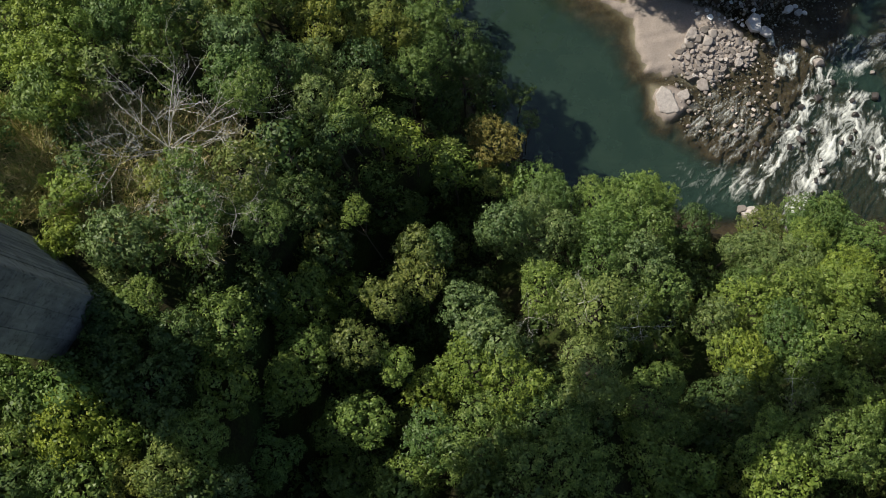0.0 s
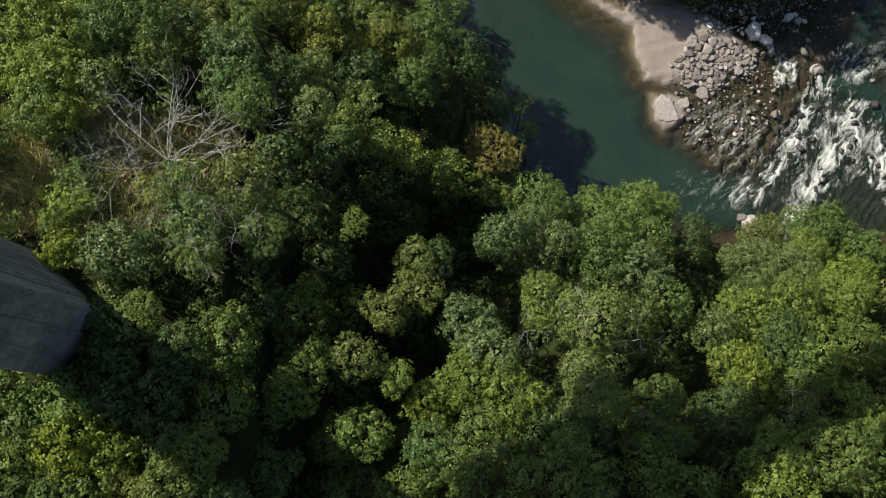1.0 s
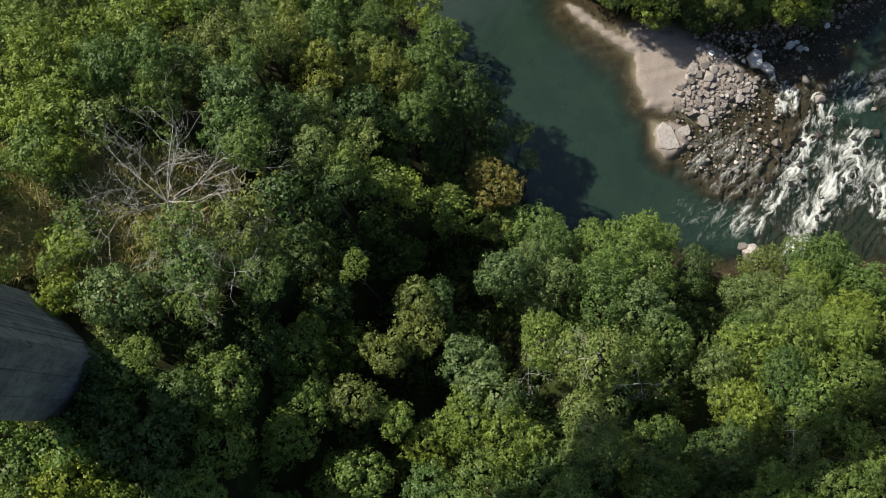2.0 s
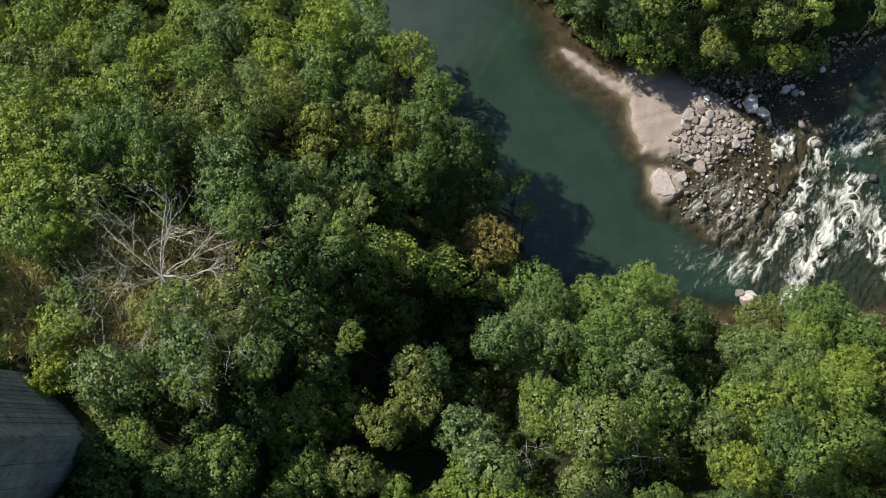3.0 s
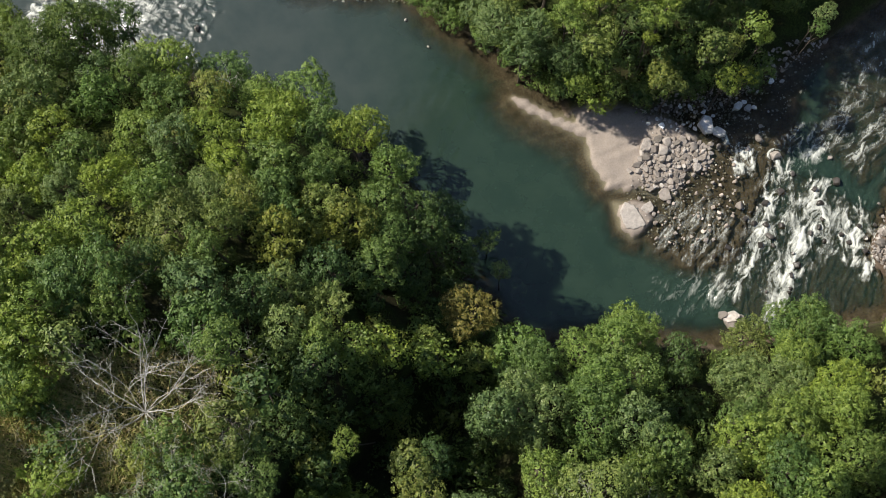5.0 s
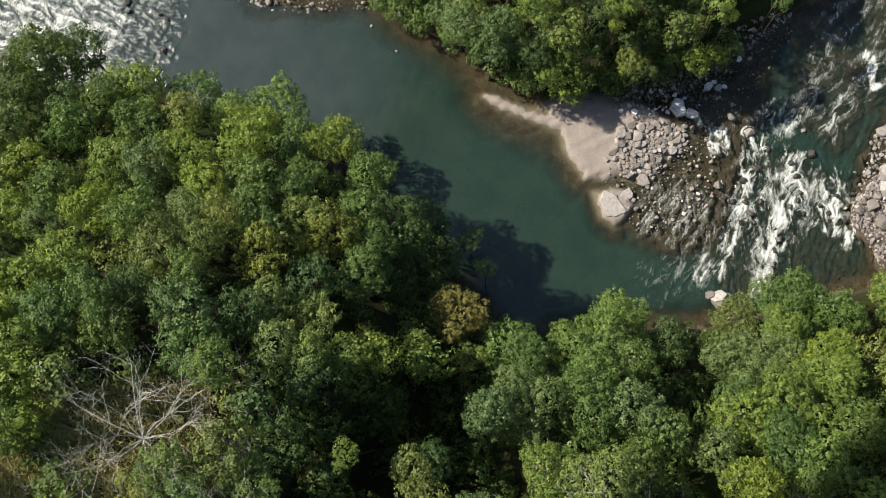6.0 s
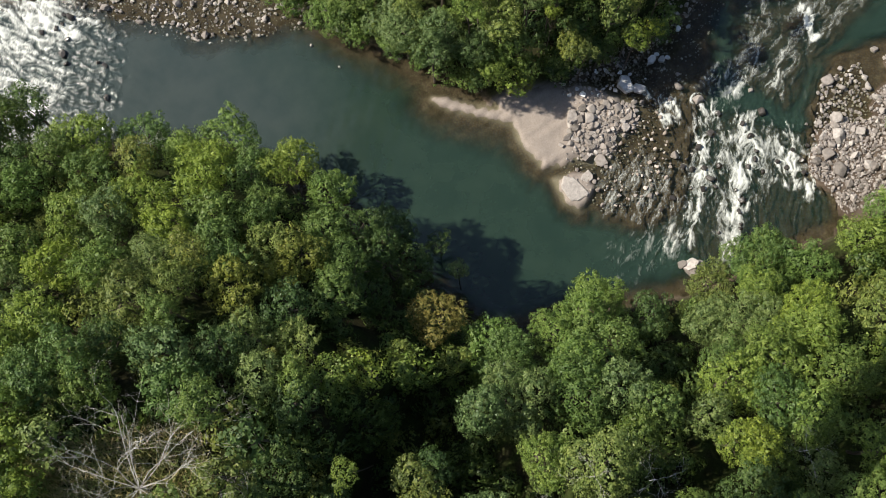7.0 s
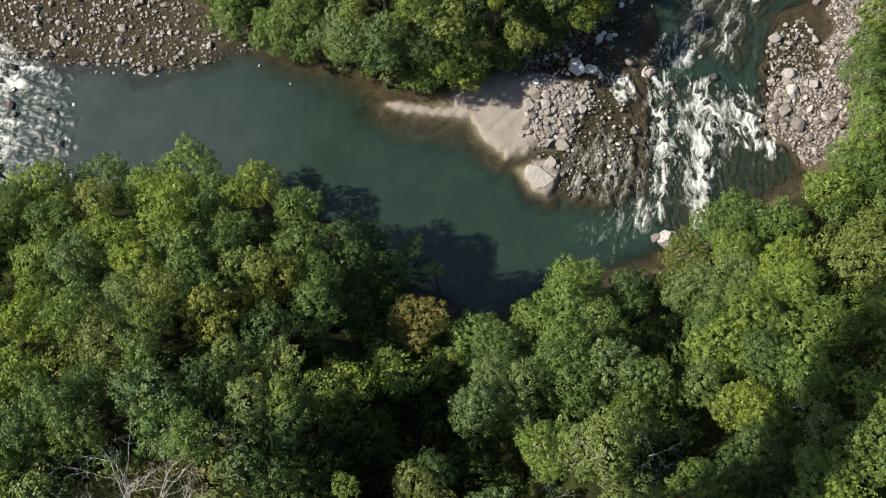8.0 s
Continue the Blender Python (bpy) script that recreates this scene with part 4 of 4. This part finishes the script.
CROWDED_TREES = [
    (-7.2, 20.5, 20.1, 1.6, "l"),
    (-4.1, 16.0, 20.0, 1.4, "g"),
    (-26.4, 20.0, 21.7, 1.9, "l"),
    (-6.5, 7.3, 28.6, 1.5, "b"),
    (1.5, 3.7, 21.6, 0.9, "b"),
    (-9.2, 3.7, 34.4, 1.5, "g"),
    (-13.6, 14.5, 28.0, 1.6, "l"),
    (-6.5, 12.8, 24.6, 1.4, "g"),
    (-3.9, 11.0, 22.6, 1.4, "o"),
    (-2.1, 20.1, 15.9, 1.6, "y"),
    (-4.3, 3.6, 30.4, 1.2, "g"),
    (-10.9, -5.1, 36.9, 1.2, "g"),
    (-5.0, -14.6, 27.5, 1.6, "g"),
    (-10.4, -12.0, 28.5, 1.7, "g"),
    (-9.8, -7.0, 27.0, 1.7, "d"),
    (-5.6, -3.4, 26.0, 1.6, "d"),
    (-4.6, -6.0, 24.0, 1.8, "g"),
    (-4.2, -17.6, 27.0, 1.7, "g"),
    (-24.5, 13.0, 29.0, 2.0, "l"),
    (-27.0, 9.0, 32.5, 2.0, "g"),
    (-25.8, 16.4, 25.5, 1.8, "o"),
    (-23.6, 6.2, 34.0, 1.6, "l"),
    (-14.2, 20.6, 20.0, 1.7, "b"),
    (-15.0, 24.8, 16.5, 1.8, "g"),
    (-19.8, 20.0, 21.5, 1.8, "g"),
    (-22.6, 18.6, 23.0, 1.7, "l"),
    (-11.8, 24.6, 15.5, 1.8, "o"),
    (-24.8, 23.6, 18.5, 1.8, "d"),
    (-8.6, 25.4, 12.5, 1.7, "l"),
    (-20.6, 28.2, 14.5, 1.9, "d"),
]
SLOPE_GAP_TREES = [
    (16.5, 4.0, 7.6, 1.6, "l"),
    (7.7, 2.5, 15.9, 1.8, "l"),
    (15.5, -5.3, 21.3, 1.9, "g"),
    (14.0, -3.9, 21.7, 1.7, "b"),
    (14.6, 2.2, 14.2, 1.6, "l"),
    (12.3, -0.9, 18.9, 1.9, "l"),
    (4.8, -1.9, 23.8, 1.6, "b"),
]
SHORE_AND_SHADE_TREES = [
    (15.7, 26.3, 5.9, 1.6, "g"),
    (17.9, 22.9, 5.4, 1.2, "l"),
    (13.8, 27.9, 6.2, 1.7, "b"),
    (12.2, 29.3, 6.0, 1.7, "l"),
    (16.5, 24.2, 6.6, 1.3, "g"),
    (10.0, 31.0, 5.0, 1.6, "l"),
    # five tall trees beyond view, added for their shadows
    (17.0, 33.0, 17.0, 3.0, "g"),
    (21.5, 32.5, 18.0, 3.0, "d"),
    (25.5, 32.5, 18.0, 3.0, "d"),
    (29.5, 32.5, 18.0, 3.0, "d"),
    (33.0, 32.0, 15.0, 2.6, "d"),
    (25.3, 25.0, 7.0, 1.4, "d"),
    (13.4, 26.3, 3.4, 1.2, "g"),
    (14.7, 25.1, 3.4, 1.1, "l"),
    (11.7, 28.6, 3.6, 1.3, "l"),
    (9.9, 30.5, 3.8, 1.4, "g"),
    (7.9, 32.7, 3.8, 1.4, "l"),
    # four low dark trees added to keep sun off sand and stones
    (23.4, 22.9, 6.2, 1.3, "d"),
    (25.6, 22.4, 5.8, 1.2, "d"),
    (19.8, 23.5, 5.0, 1.3, "d"),
    (28.2, 22.6, 6.4, 1.2, "d"),
    # these four and (25.3, 25.0): dark fillers added to shade the water
    (28.6, 24.9, 7.0, 1.4, "d"),
    (29.3, 26.6, 8.0, 1.6, "d"),
    (26.6, 27.2, 8.5, 1.6, "d"),
    (23.8, 24.3, 7.0, 1.3, "d"),
    # two more shade casters beyond view
    (24.0, 36.5, 20.0, 3.2, "d"),
    (29.0, 36.5, 20.0, 3.2, "d"),
]

for name, rows in (("headland trees", HEADLAND_TREES), ("headland trees", RIDGE_TREES), ("gully trees", SLOPE_TREES), ("lower slope trees", FAR_SLOPE_TREES),
                   ("upper slope trees", UPPER_SLOPE_TREES), ("upper slope trees", LIT_SLOPE_TREES), ("gully trees", GULLY_TREES), ("trees by the pier", PIER_TREES), ("trees round the clearing", CLEARING_TREES),
                   ("north bank trees", NORTH_BANK_TREES), ("bank trees", BANK_TREES), ("headland trees", CROWDED_TREES), ("lower slope trees", SLOPE_GAP_TREES), ("north bank trees", SHORE_AND_SHADE_TREES)):
    for x, y, top, r, kind in rows:
        tree(x, y, top, r * (0.95 if "north" in name else 1.05), kind, name)


SEEN = [(-36, -24), (-38, 20), (-36, 38), (-18, 50), (-8, 56), (14, 47), (46, 38), (56, 18), (50, -8), (34, -26)]


def fill():
    """Woodland between and beyond the chosen trees, then bushes in the gaps."""
    rng = random.Random(8)
    woods, under, singly = [], [], 0
    for count, low, high, near in ((4200, 1.7, 2.9, 0.76), (6000, 1.1, 1.44, 0.56)):
        tries = [(rng.uniform(-46, 62), rng.uniform(-28, 60)) for _ in range(count)]
        px, py = np.array(tries).T
        d, out, base = signed(px, py, VALLEY), signed(px, py, SEEN), height(px, py)
        for (x, y), far, away, z in zip(tries, d, out, base):
            if far < (0.5 if near > 0.6 else 0.1) or away > 0:
                continue
            turned = Matrix.Rotation(-radians(PIER[2]), 2) @ Vector((x - PIER[0], y - PIER[1]))
            if abs(turned.x) < 3.0 + 0.4 * low and abs(turned.y) < 2.1 + 0.4 * low:
                continue
            if math.hypot(x - 26.0, y - 3.4) < 2.6 or near > 0.6 and math.hypot(x - 18.6, y + 3.0) < 2.4:
                continue
            if math.hypot(x + 14.4, y - 1.6) < 3.6 + (near > 0.6) * 1.5:
                continue
            meadow = -26 < x < -13.6 and -4.4 < y < 1.4
            if meadow and (near > 0.6 or rng.random() < 0.93):
                continue
            north = y > 24 and x > 9 - (y - 30) * 0.7
            if north and (x > 17 and y < 27 + 0.1 * (x - 17) or y < 44 and near > 0.6):
                continue
            r = rng.uniform(low, high)
            close = near * (1.55 if north else 1.0)
            if near > 0.6 and any((x - a) ** 2 + (y - b) ** 2 < (close * (r + c)) ** 2 for a, b, c in planted):
                continue
            if near < 0.6 and (any((x - a) ** 2 + (y - b) ** 2 < (0.72 * c) ** 2 for a, b, c in planted) or any((x - a) ** 2 + (y - b) ** 2 < 3.3 for a, b, *_ in under)):
                continue
            # mostly dark kinds below: shade creases between crowns put into leaf colour
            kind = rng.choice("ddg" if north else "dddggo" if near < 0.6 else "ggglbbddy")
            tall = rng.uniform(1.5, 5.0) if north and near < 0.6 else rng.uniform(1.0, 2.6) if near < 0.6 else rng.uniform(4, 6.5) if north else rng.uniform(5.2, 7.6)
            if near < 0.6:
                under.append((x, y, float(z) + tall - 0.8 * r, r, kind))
            elif singly < 120 and math.hypot(x - 4, y - 6) < 30:
                singly += 1
                tree(x, y, float(z) + tall, r, kind, "north bank trees" if north else "woodland trees")
            else:
                woods.append((x, y, float(z) + tall - 0.8 * r, r, kind))
                planted.append((x, y, r))
    thicket("woodland", "unbroken green woodland higher up the gorge sides", "woodland", woods, slice(0, None, 2))
    thicket("undergrowth", "low green bushes crowding under the trees", "undergrowth", under, slice(2, 3))


fill()

# Young trees in the last gaps of the canopy and shrubs in the dry grass of the clearing.
for x, y, top, r, kind, name in ((-15.0, 9.3, 33.7, 1.3, "g", "headland trees"), (-10.2, 10.3, 30.2, 1.2, "g", "headland trees"),
                                 (-8.3, 14.4, 25.9, 1.2, "o", "headland trees"), (-17.5, -1.9, 36.1, 0.8, "l", "trees round the clearing"),
                                 (-20.6, -2.2, 33.9, 0.7, "w", "trees round the clearing"), (-18.9, -5.0, 35.9, 0.9, "y", "trees round the clearing")):
    tree(x, y, top, r, kind, name)


# ---- rocks ----
def rock_mesh(name, seed, fine):
    """A water-worn boulder: a ball cut by blunt planes, then roughened."""
    rng = random.Random(seed)
    bm = bmesh.new()
    bmesh.ops.create_icosphere(bm, subdivisions=fine, radius=1)
    cuts = []
    for _ in range(10):
        n = Vector((rng.gauss(0, 1), rng.gauss(0, 1), rng.gauss(0, 0.8))).normalized()
        cuts.append((n, rng.uniform(0.40, 0.70)))
    long = rng.uniform(0.75, 1.0)
    for v in bm.verts:
        for n, far in cuts:
            over = v.co.dot(n) - far
            if over > 0:
                v.co -= n * over * 0.97
        v.co *= 1 + 0.10 * noise.noise(v.co * 2.3 + Vector((seed, 0, 0)))
        v.co.y *= long
        v.co.z *= 0.72
    me = bpy.data.meshes.new(name)
    bm.to_mesh(me)
    bm.free()
    me.materials.append(ROCK)
    me.polygons.foreach_set("use_smooth", [fine > 2] * len(me.polygons))
    return me


def slab_mesh(name, seed):
    """A broken, flat-topped rock: an uneven outline with chipped edges."""
    rng = random.Random(seed)
    sides = rng.randint(5, 7)
    corners = [Vector((math.cos(a) * r, 0.8 * math.sin(a) * r)) for a, r in ((2 * math.pi * (k + rng.uniform(-0.28, 0.28)) / sides, rng.uniform(0.72, 1.05)) for k in range(sides))]
    outline = []
    for p, q in zip(corners, corners[1:] + corners[:1]):
        outline += [p.lerp(q, f) * (1 + rng.uniform(-0.035, 0.035)) for f in (0.08, 0.35, 0.65, 0.92)]
    tilt = Vector((rng.uniform(-0.16, 0.16), rng.uniform(-0.16, 0.16)))
    bm = bmesh.new()
    rings = []
    for grow, z in ((1.02, -0.62), (1.06, -0.1), (1.0, 0.26), (0.90, 0.36), (0.5, 0.38)):
        rings.append([bm.verts.new((p.x * grow + rng.uniform(-0.02, 0.02), p.y * grow + rng.uniform(-0.02, 0.02), z + (p.dot(tilt) + rng.uniform(-0.025, 0.025)) * (z > 0))) for p in outline])
    for a, b in zip(rings, rings[1:]):
        for k in range(len(a)):
            bm.faces.new((a[k], a[(k + 1) % len(a)], b[(k + 1) % len(a)], b[k]))
    bm.faces.new(rings[-1])
    me = bpy.data.meshes.new(name)
    bm.to_mesh(me)
    bm.free()
    me.materials.append(ROCK)
    return me


ROCKS = [rock_mesh("boulder", 70 + k, 3) for k in range(7)]
SLABS = [slab_mesh("boulder", 60 + k) for k in range(8)]
PEBBLES = [rock_mesh("pebble", 90 + k, 1) for k in range(4)]
stone = random.Random(12)
laid = []


def boulder(x, y, r, group, label, sink=0.3, thick=1.0):
    ob = new("boulder", stone.choice(SLABS if "flat-topped" in label or "jagged" in label or "heap" in label and stone.random() < 0.5 else ROCKS))
    floor = float(height(x, y))
    z = max(floor, -r * 0.72 - 0.02) + r * (0.72 - 0.72 * 2 * sink)
    if floor < -0.15:
        z = max(floor + 0.4 * r, 0.05 + (0.45 if "pale blue" in label else 0.32 if "wet" in label or "sunlit" in label else 0.15) * r)
    ob.matrix_world = pose(x, y, z, stone.uniform(-14, 14) * min(1, thick), stone.uniform(-14, 14) * min(1, thick), stone.uniform(0, 360)) @ Matrix.Diagonal((r, r, r * thick * stone.uniform(0.8, 1.1), 1))
    laid.append((x, y, r))
    if "wet" in label:
        ob.material_slots[0].link = "OBJECT"
        ob.material_slots[0].material = WET_ROCK
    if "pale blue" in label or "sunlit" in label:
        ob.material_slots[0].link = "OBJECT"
        ob.material_slots[0].material = SKYLIT_ROCK if "pale blue" in label else SUNLIT_ROCK
    return tagged(ob, label, "boulder", group)


for x, y, r in BAR_BOULDERS:
    boulder(x, y, r * 1.08, "boulders on the gravel bar", "pale worn boulder lying on the gravel bar" if r > 0.3 else "small pale boulder in the shallow water")
# these take the copy with skylight in its colour
for x, y, r in SHADE_BOULDERS:
    boulder(x, y, r * 1.4, "boulders in the shade", "flat-topped boulder in the shade, skylight painted on as pale blue", 0.3, 0.7)
for x, y, r in EAST_BOULDERS:
    boulder(x, y, r * 1.08, "boulders on the east bar", "large rounded grey-brown boulder on the stony bank" if r > 0.4 else "small rounded boulder on the stony bank")
for x, y, r in RAPID_BOULDERS:
    boulder(x, y, r * 1.15, "boulders in the rapids", "wet dark boulder standing in white water")
for x, y, size in ((26.4, 3.3, 0.85), (25.7, 3.6, 0.5), (27.0, 3.1, 0.55), (26.2, 2.7, 0.6)):
    boulder(x, y, size, "rocks below the rapids", "big pale jagged rock at the foot of the trees")
for x, y, size in ((19.7, 13.0, 1.35), (21.2, 13.6, 0.75), (22.9, 14.6, 0.8)):
    boulder(x, y, size, "slabs on the gravel bar", "thin pale flat-topped slab at the tip of the gravel bar", 0.5, 0.22)
for x, y in ((6.6, 34.0), (6.2, 34.5), (7.0, 33.8), (5.0, 31.2), (3.4, 34.0), (10.2, 29.9), (12.6, 28.8), (13.0, 28.4)):
    boulder(x, y, stone.uniform(0.2, 0.36), "boulders on the north bank", "pale boulder at the water's edge")


def scatter(poly, count, low, high, group, label):
    xs, ys = [p[0] for p in poly], [p[1] for p in poly]
    done = 0
    for _ in range(count * 12):
        x, y = stone.uniform(min(xs), max(xs)), stone.uniform(min(ys), max(ys))
        r = low * (high / low) ** (stone.random() ** 1.6)
        if done >= count or float(signed(np.array(x), np.array(y), poly)) > 0:
            continue
        if any((x - a) ** 2 + (y - b) ** 2 < (0.56 * (r + c)) ** 2 for a, b, c in laid):
            continue
        boulder(x, y, r, group, label)
        done += 1


scatter([(23.1, 21.1), (25.8, 22.8), (31.0, 21.9), (32.1, 20.4), (29.1, 19.7), (26.0, 19.1)], 18, 0.14, 0.32, "boulders in the shade", "boulder in the shade, skylight painted on as pale blue")
scatter(HEAP, 95, 0.24, 0.70, "boulders on the gravel bar", "pale boulder in the heap on the gravel bar")
scatter([(43.1, 12.9), (45.5, 12.2), (44.4, 9.8), (41.9, 8.2), (41.4, 10.3)], 16, 0.2, 0.4, "boulders on the east bar", "rounded boulder on the stony bank")
scatter([(20.5, 14.5), (24.0, 14.6), (28.4, 17.8), (30.5, 16.5), (28.5, 11.5), (25.0, 9.2), (21.2, 10.6)], 62, 0.12, 0.30, "stones in the shallows", "small stone painted a sunlit tone in the shallow water")
scatter([(-19, 40), (-15, 36), (-13.5, 40), (-11.5, 43), (-14, 49), (-20, 47)], 12, 0.25, 0.6, "boulders in the west rapids", "wet dark boulder standing in white water")
scatter(WHITE, 14, 0.2, 0.5, "boulders in the rapids", "wet dark boulder standing in white water")


def gravel(name, label, spots):
    """Loose stones too many to count: (polygon, number, smallest, largest)."""
    rng = np.random.default_rng(5)
    shapes = []
    for me in PEBBLES:
        co = np.empty(len(me.vertices) * 3)
        me.vertices.foreach_get("co", co)
        shapes.append((co.reshape(-1, 3), np.array([list(p.vertices) for p in me.polygons])))
    verts, faces, total = [], [], 0
    for poly, count, low, high in spots:
        p = np.array(poly)
        at = rng.uniform(p.min(0), p.max(0), (count * 3, 2))
        at = at[signed(at[:, 0], at[:, 1], poly) < 0][:count]
        size = low * (high / low) ** (rng.random(len(at)) ** 2)
        base = height(at[:, 0], at[:, 1])
        for k, (x, y) in enumerate(at):
            co, fc = shapes[k % len(shapes)]
            a = rng.uniform(0, 6.28)
            turn = np.array([[math.cos(a), -math.sin(a), 0], [math.sin(a), math.cos(a), 0], [0, 0, 1]])
            verts.append((co * size[k]) @ turn.T + (x, y, max(base[k], -0.12) + 0.3 * size[k]))
            faces.append(fc + total)
            total += len(co)
    ob = mesh_object(name, np.concatenate(verts).tolist(), np.concatenate(faces).tolist(), ROCK)
    tagged(ob, label, "gravel", kind="stuff")


gravel("gravel", "loose pale stones strewn over the bars and shallows", [
    ([(19.5, 14.5), (22, 19.5), (27, 22.5), (33, 22.5), (36, 25), (40, 25.5), (38, 22.5), (33, 18.5), (30, 17), (28.5, 12), (25, 9), (21, 10.5)], 900, 0.06, 0.20),
    (HEAP, 700, 0.06, 0.22),
    (EAST_BAR[:-4] + [(46, 2), (50, 8), (57, 15)], 4200, 0.08, 0.30),
    ([(43.4, 13.6), (47.5, 14.2), (46.6, 9.7), (41.9, 7.7), (40.0, 8.8)], 430, 0.09, 0.34),
    ([(-20, 56), (-16, 45), (-11, 41.8), (-6.5, 38.4), (-3, 37), (4, 35.5), (7, 35), (0, 44), (-5, 56)], 3000, 0.07, 0.30),
    ([(-16, 52), (-14, 46), (-11, 42.6), (-6.5, 39), (-3, 37.6), (2.5, 36.6), (4, 37), (0, 44), (-4, 52)], 170, 0.26, 0.62),
    (EAST_BAR[:-4] + [(46, 3), (50, 9), (56, 14)], 90, 0.25, 0.75),
    ([(22, 21), (27, 21), (34, 23), (40, 26), (36, 26), (28, 23), (22, 23)], 420, 0.08, 0.34),
    ([(23.0, 20.6), (26.5, 19.6), (31.5, 20.0), (33.0, 22.5), (27.0, 23.2), (23.0, 22.4)], 330, 0.07, 0.24),
])


# ---- dead trees ----
def dead_tree(x, y, z, size, seed, limbs, label):
    """Bleached bare limbs that fork again and again."""
    rng = random.Random(seed)
    thing = new("dead_tree")
    thing.matrix_world = pose(x, y, z)
    tagged(thing, label, "dead tree", "dead trees")

    def tube(bm, points, radii, sides=4):
        rings = []
        for k, (p, r) in enumerate(zip(points, radii)):
            way = (points[min(k + 1, len(points) - 1)] - points[max(k - 1, 0)]).normalized()
            a = way.orthogonal().normalized()
            b = way.cross(a)
            rings.append([bm.verts.new(p + (a * math.cos(2 * math.pi * q / sides) + b * math.sin(2 * math.pi * q / sides)) * r) for q in range(sides)])
        for p, q in zip(rings, rings[1:]):
            for k in range(sides):
                bm.faces.new((p[k], p[(k + 1) % sides], q[(k + 1) % sides], q[k]))

    def branch(bm, start, way, length, r, level):
        points, radii, p, w = [start], [r], start.copy(), way.copy()
        steps = 5 if level < 2 else 4
        for k in range(steps):
            w = (w + Vector((rng.gauss(0, 0.22), rng.gauss(0, 0.22), rng.gauss(0, 0.14) + 0.05))).normalized()
            p = p + w * length / steps
            points.append(p.copy())
            radii.append(r * (1 - 0.6 * (k + 1) / steps))
            if level < 3 and k >= 1 or level == 3 and k == 2:
                for _ in range(2 if rng.random() < 0.65 else 1):
                    side = (w + Vector((rng.gauss(0, 0.75), rng.gauss(0, 0.75), rng.gauss(0.1, 0.4)))).normalized()
                    branch(bm, p, side, length * rng.uniform(0.32, 0.55), radii[-1] * 0.8, level + 1)
        tube(bm, points, radii)

    bm = bmesh.new()
    fork = Vector((0.1, 0.0, 0.34)) * size
    tube(bm, [Vector((0, 0, -0.1 * size)), fork * 0.5 + Vector((0.03 * size, 0, 0)), fork], [0.0042 * size * size, 0.003 * size * size, 0.0016 * size * size], 7)
    part("trunk", bm, DEAD_BARK, thing)
    for k in range(limbs):
        ang = 2 * math.pi * k / limbs + rng.uniform(-0.3, 0.3)
        bm = bmesh.new()
        branch(bm, fork * rng.uniform(0.75, 1.0), Vector((math.cos(ang), math.sin(ang), rng.uniform(0.3, 1.0))).normalized(), size * rng.uniform(0.6, 0.84), 0.0044 * size, 1)
        part("limb", bm, DEAD_BARK, thing)


dead_tree(-14.3, 1.0, float(height(-14.3, 1.0)) + 0.3, 6.6, 2, 17, "bleached leafless dead tree with wide forking limbs")
for x, y, top, size, seed in ((-11.2, -4.6, 37.3, 2.6, 5), (-9.4, -3.4, 36.3, 2.4, 6), (-8.4, -1.6, 35.0, 2.2, 15), (-11.8, -2.4, 36.4, 2.0, 16), (9.0, -7.6, 31.3, 2.4, 7), (12.0, -9.0, 31.4, 2.4, 8), (6.0, -8.4, 30.6, 1.8, 9), (22.4, -11.6, 23.6, 2.4, 11), (-9.8, 24.4, 18.6, 2.0, 13)):
    dead_tree(x, y, top - size * 0.75, size, seed, 4, "small bare dead branches among green crowns")


# ---- dry grass on the clearing ----
def grass():
    m, n, l, b = material("dry_grass")
    geo = n.new("ShaderNodeNewGeometry")
    tone = ramp(n, [(0.0, (0.20, 0.27, 0.06)), (0.5, (0.40, 0.38, 0.14)), (1.0, (0.58, 0.46, 0.25))])
    l.new(geo.outputs["Random Per Island"], tone.inputs[0])
    l.new(tone.outputs[0], b.inputs["Base Color"])
    b.inputs["Roughness"].default_value = 0.8
    rng = np.random.default_rng(6)
    count = 42000
    x, y = rng.uniform(-27, -11, count), rng.uniform(-5, 5, count)
    keep = (np.hypot(x - PIER[0], y - PIER[1]) > 4.5)
    x, y = x[keep], y[keep]
    base = np.stack([x, y, height(x, y) - 0.03], 1)
    ang = rng.uniform(0, 6.28, len(x))
    side = np.stack([np.cos(ang), np.sin(ang), 0 * ang], 1) * (0.02 + 0.025 * rng.random(len(x)))[:, None]
    tip = np.stack([rng.normal(size=len(x)) * 0.3, rng.normal(size=len(x)) * 0.3, 0.35 + 0.4 * rng.random(len(x))], 1)
    verts = np.stack([base - side, base + side, base + tip + side * 0.3, base + tip - side * 0.3], 1).reshape(-1, 3)
    ob = mesh_object("dry_grass", verts.tolist(), np.arange(len(x) * 4).reshape(-1, 4).tolist(), m)
    tagged(ob, "dry yellow-brown grass on the sloping clearing", "grass", kind="stuff")


grass()
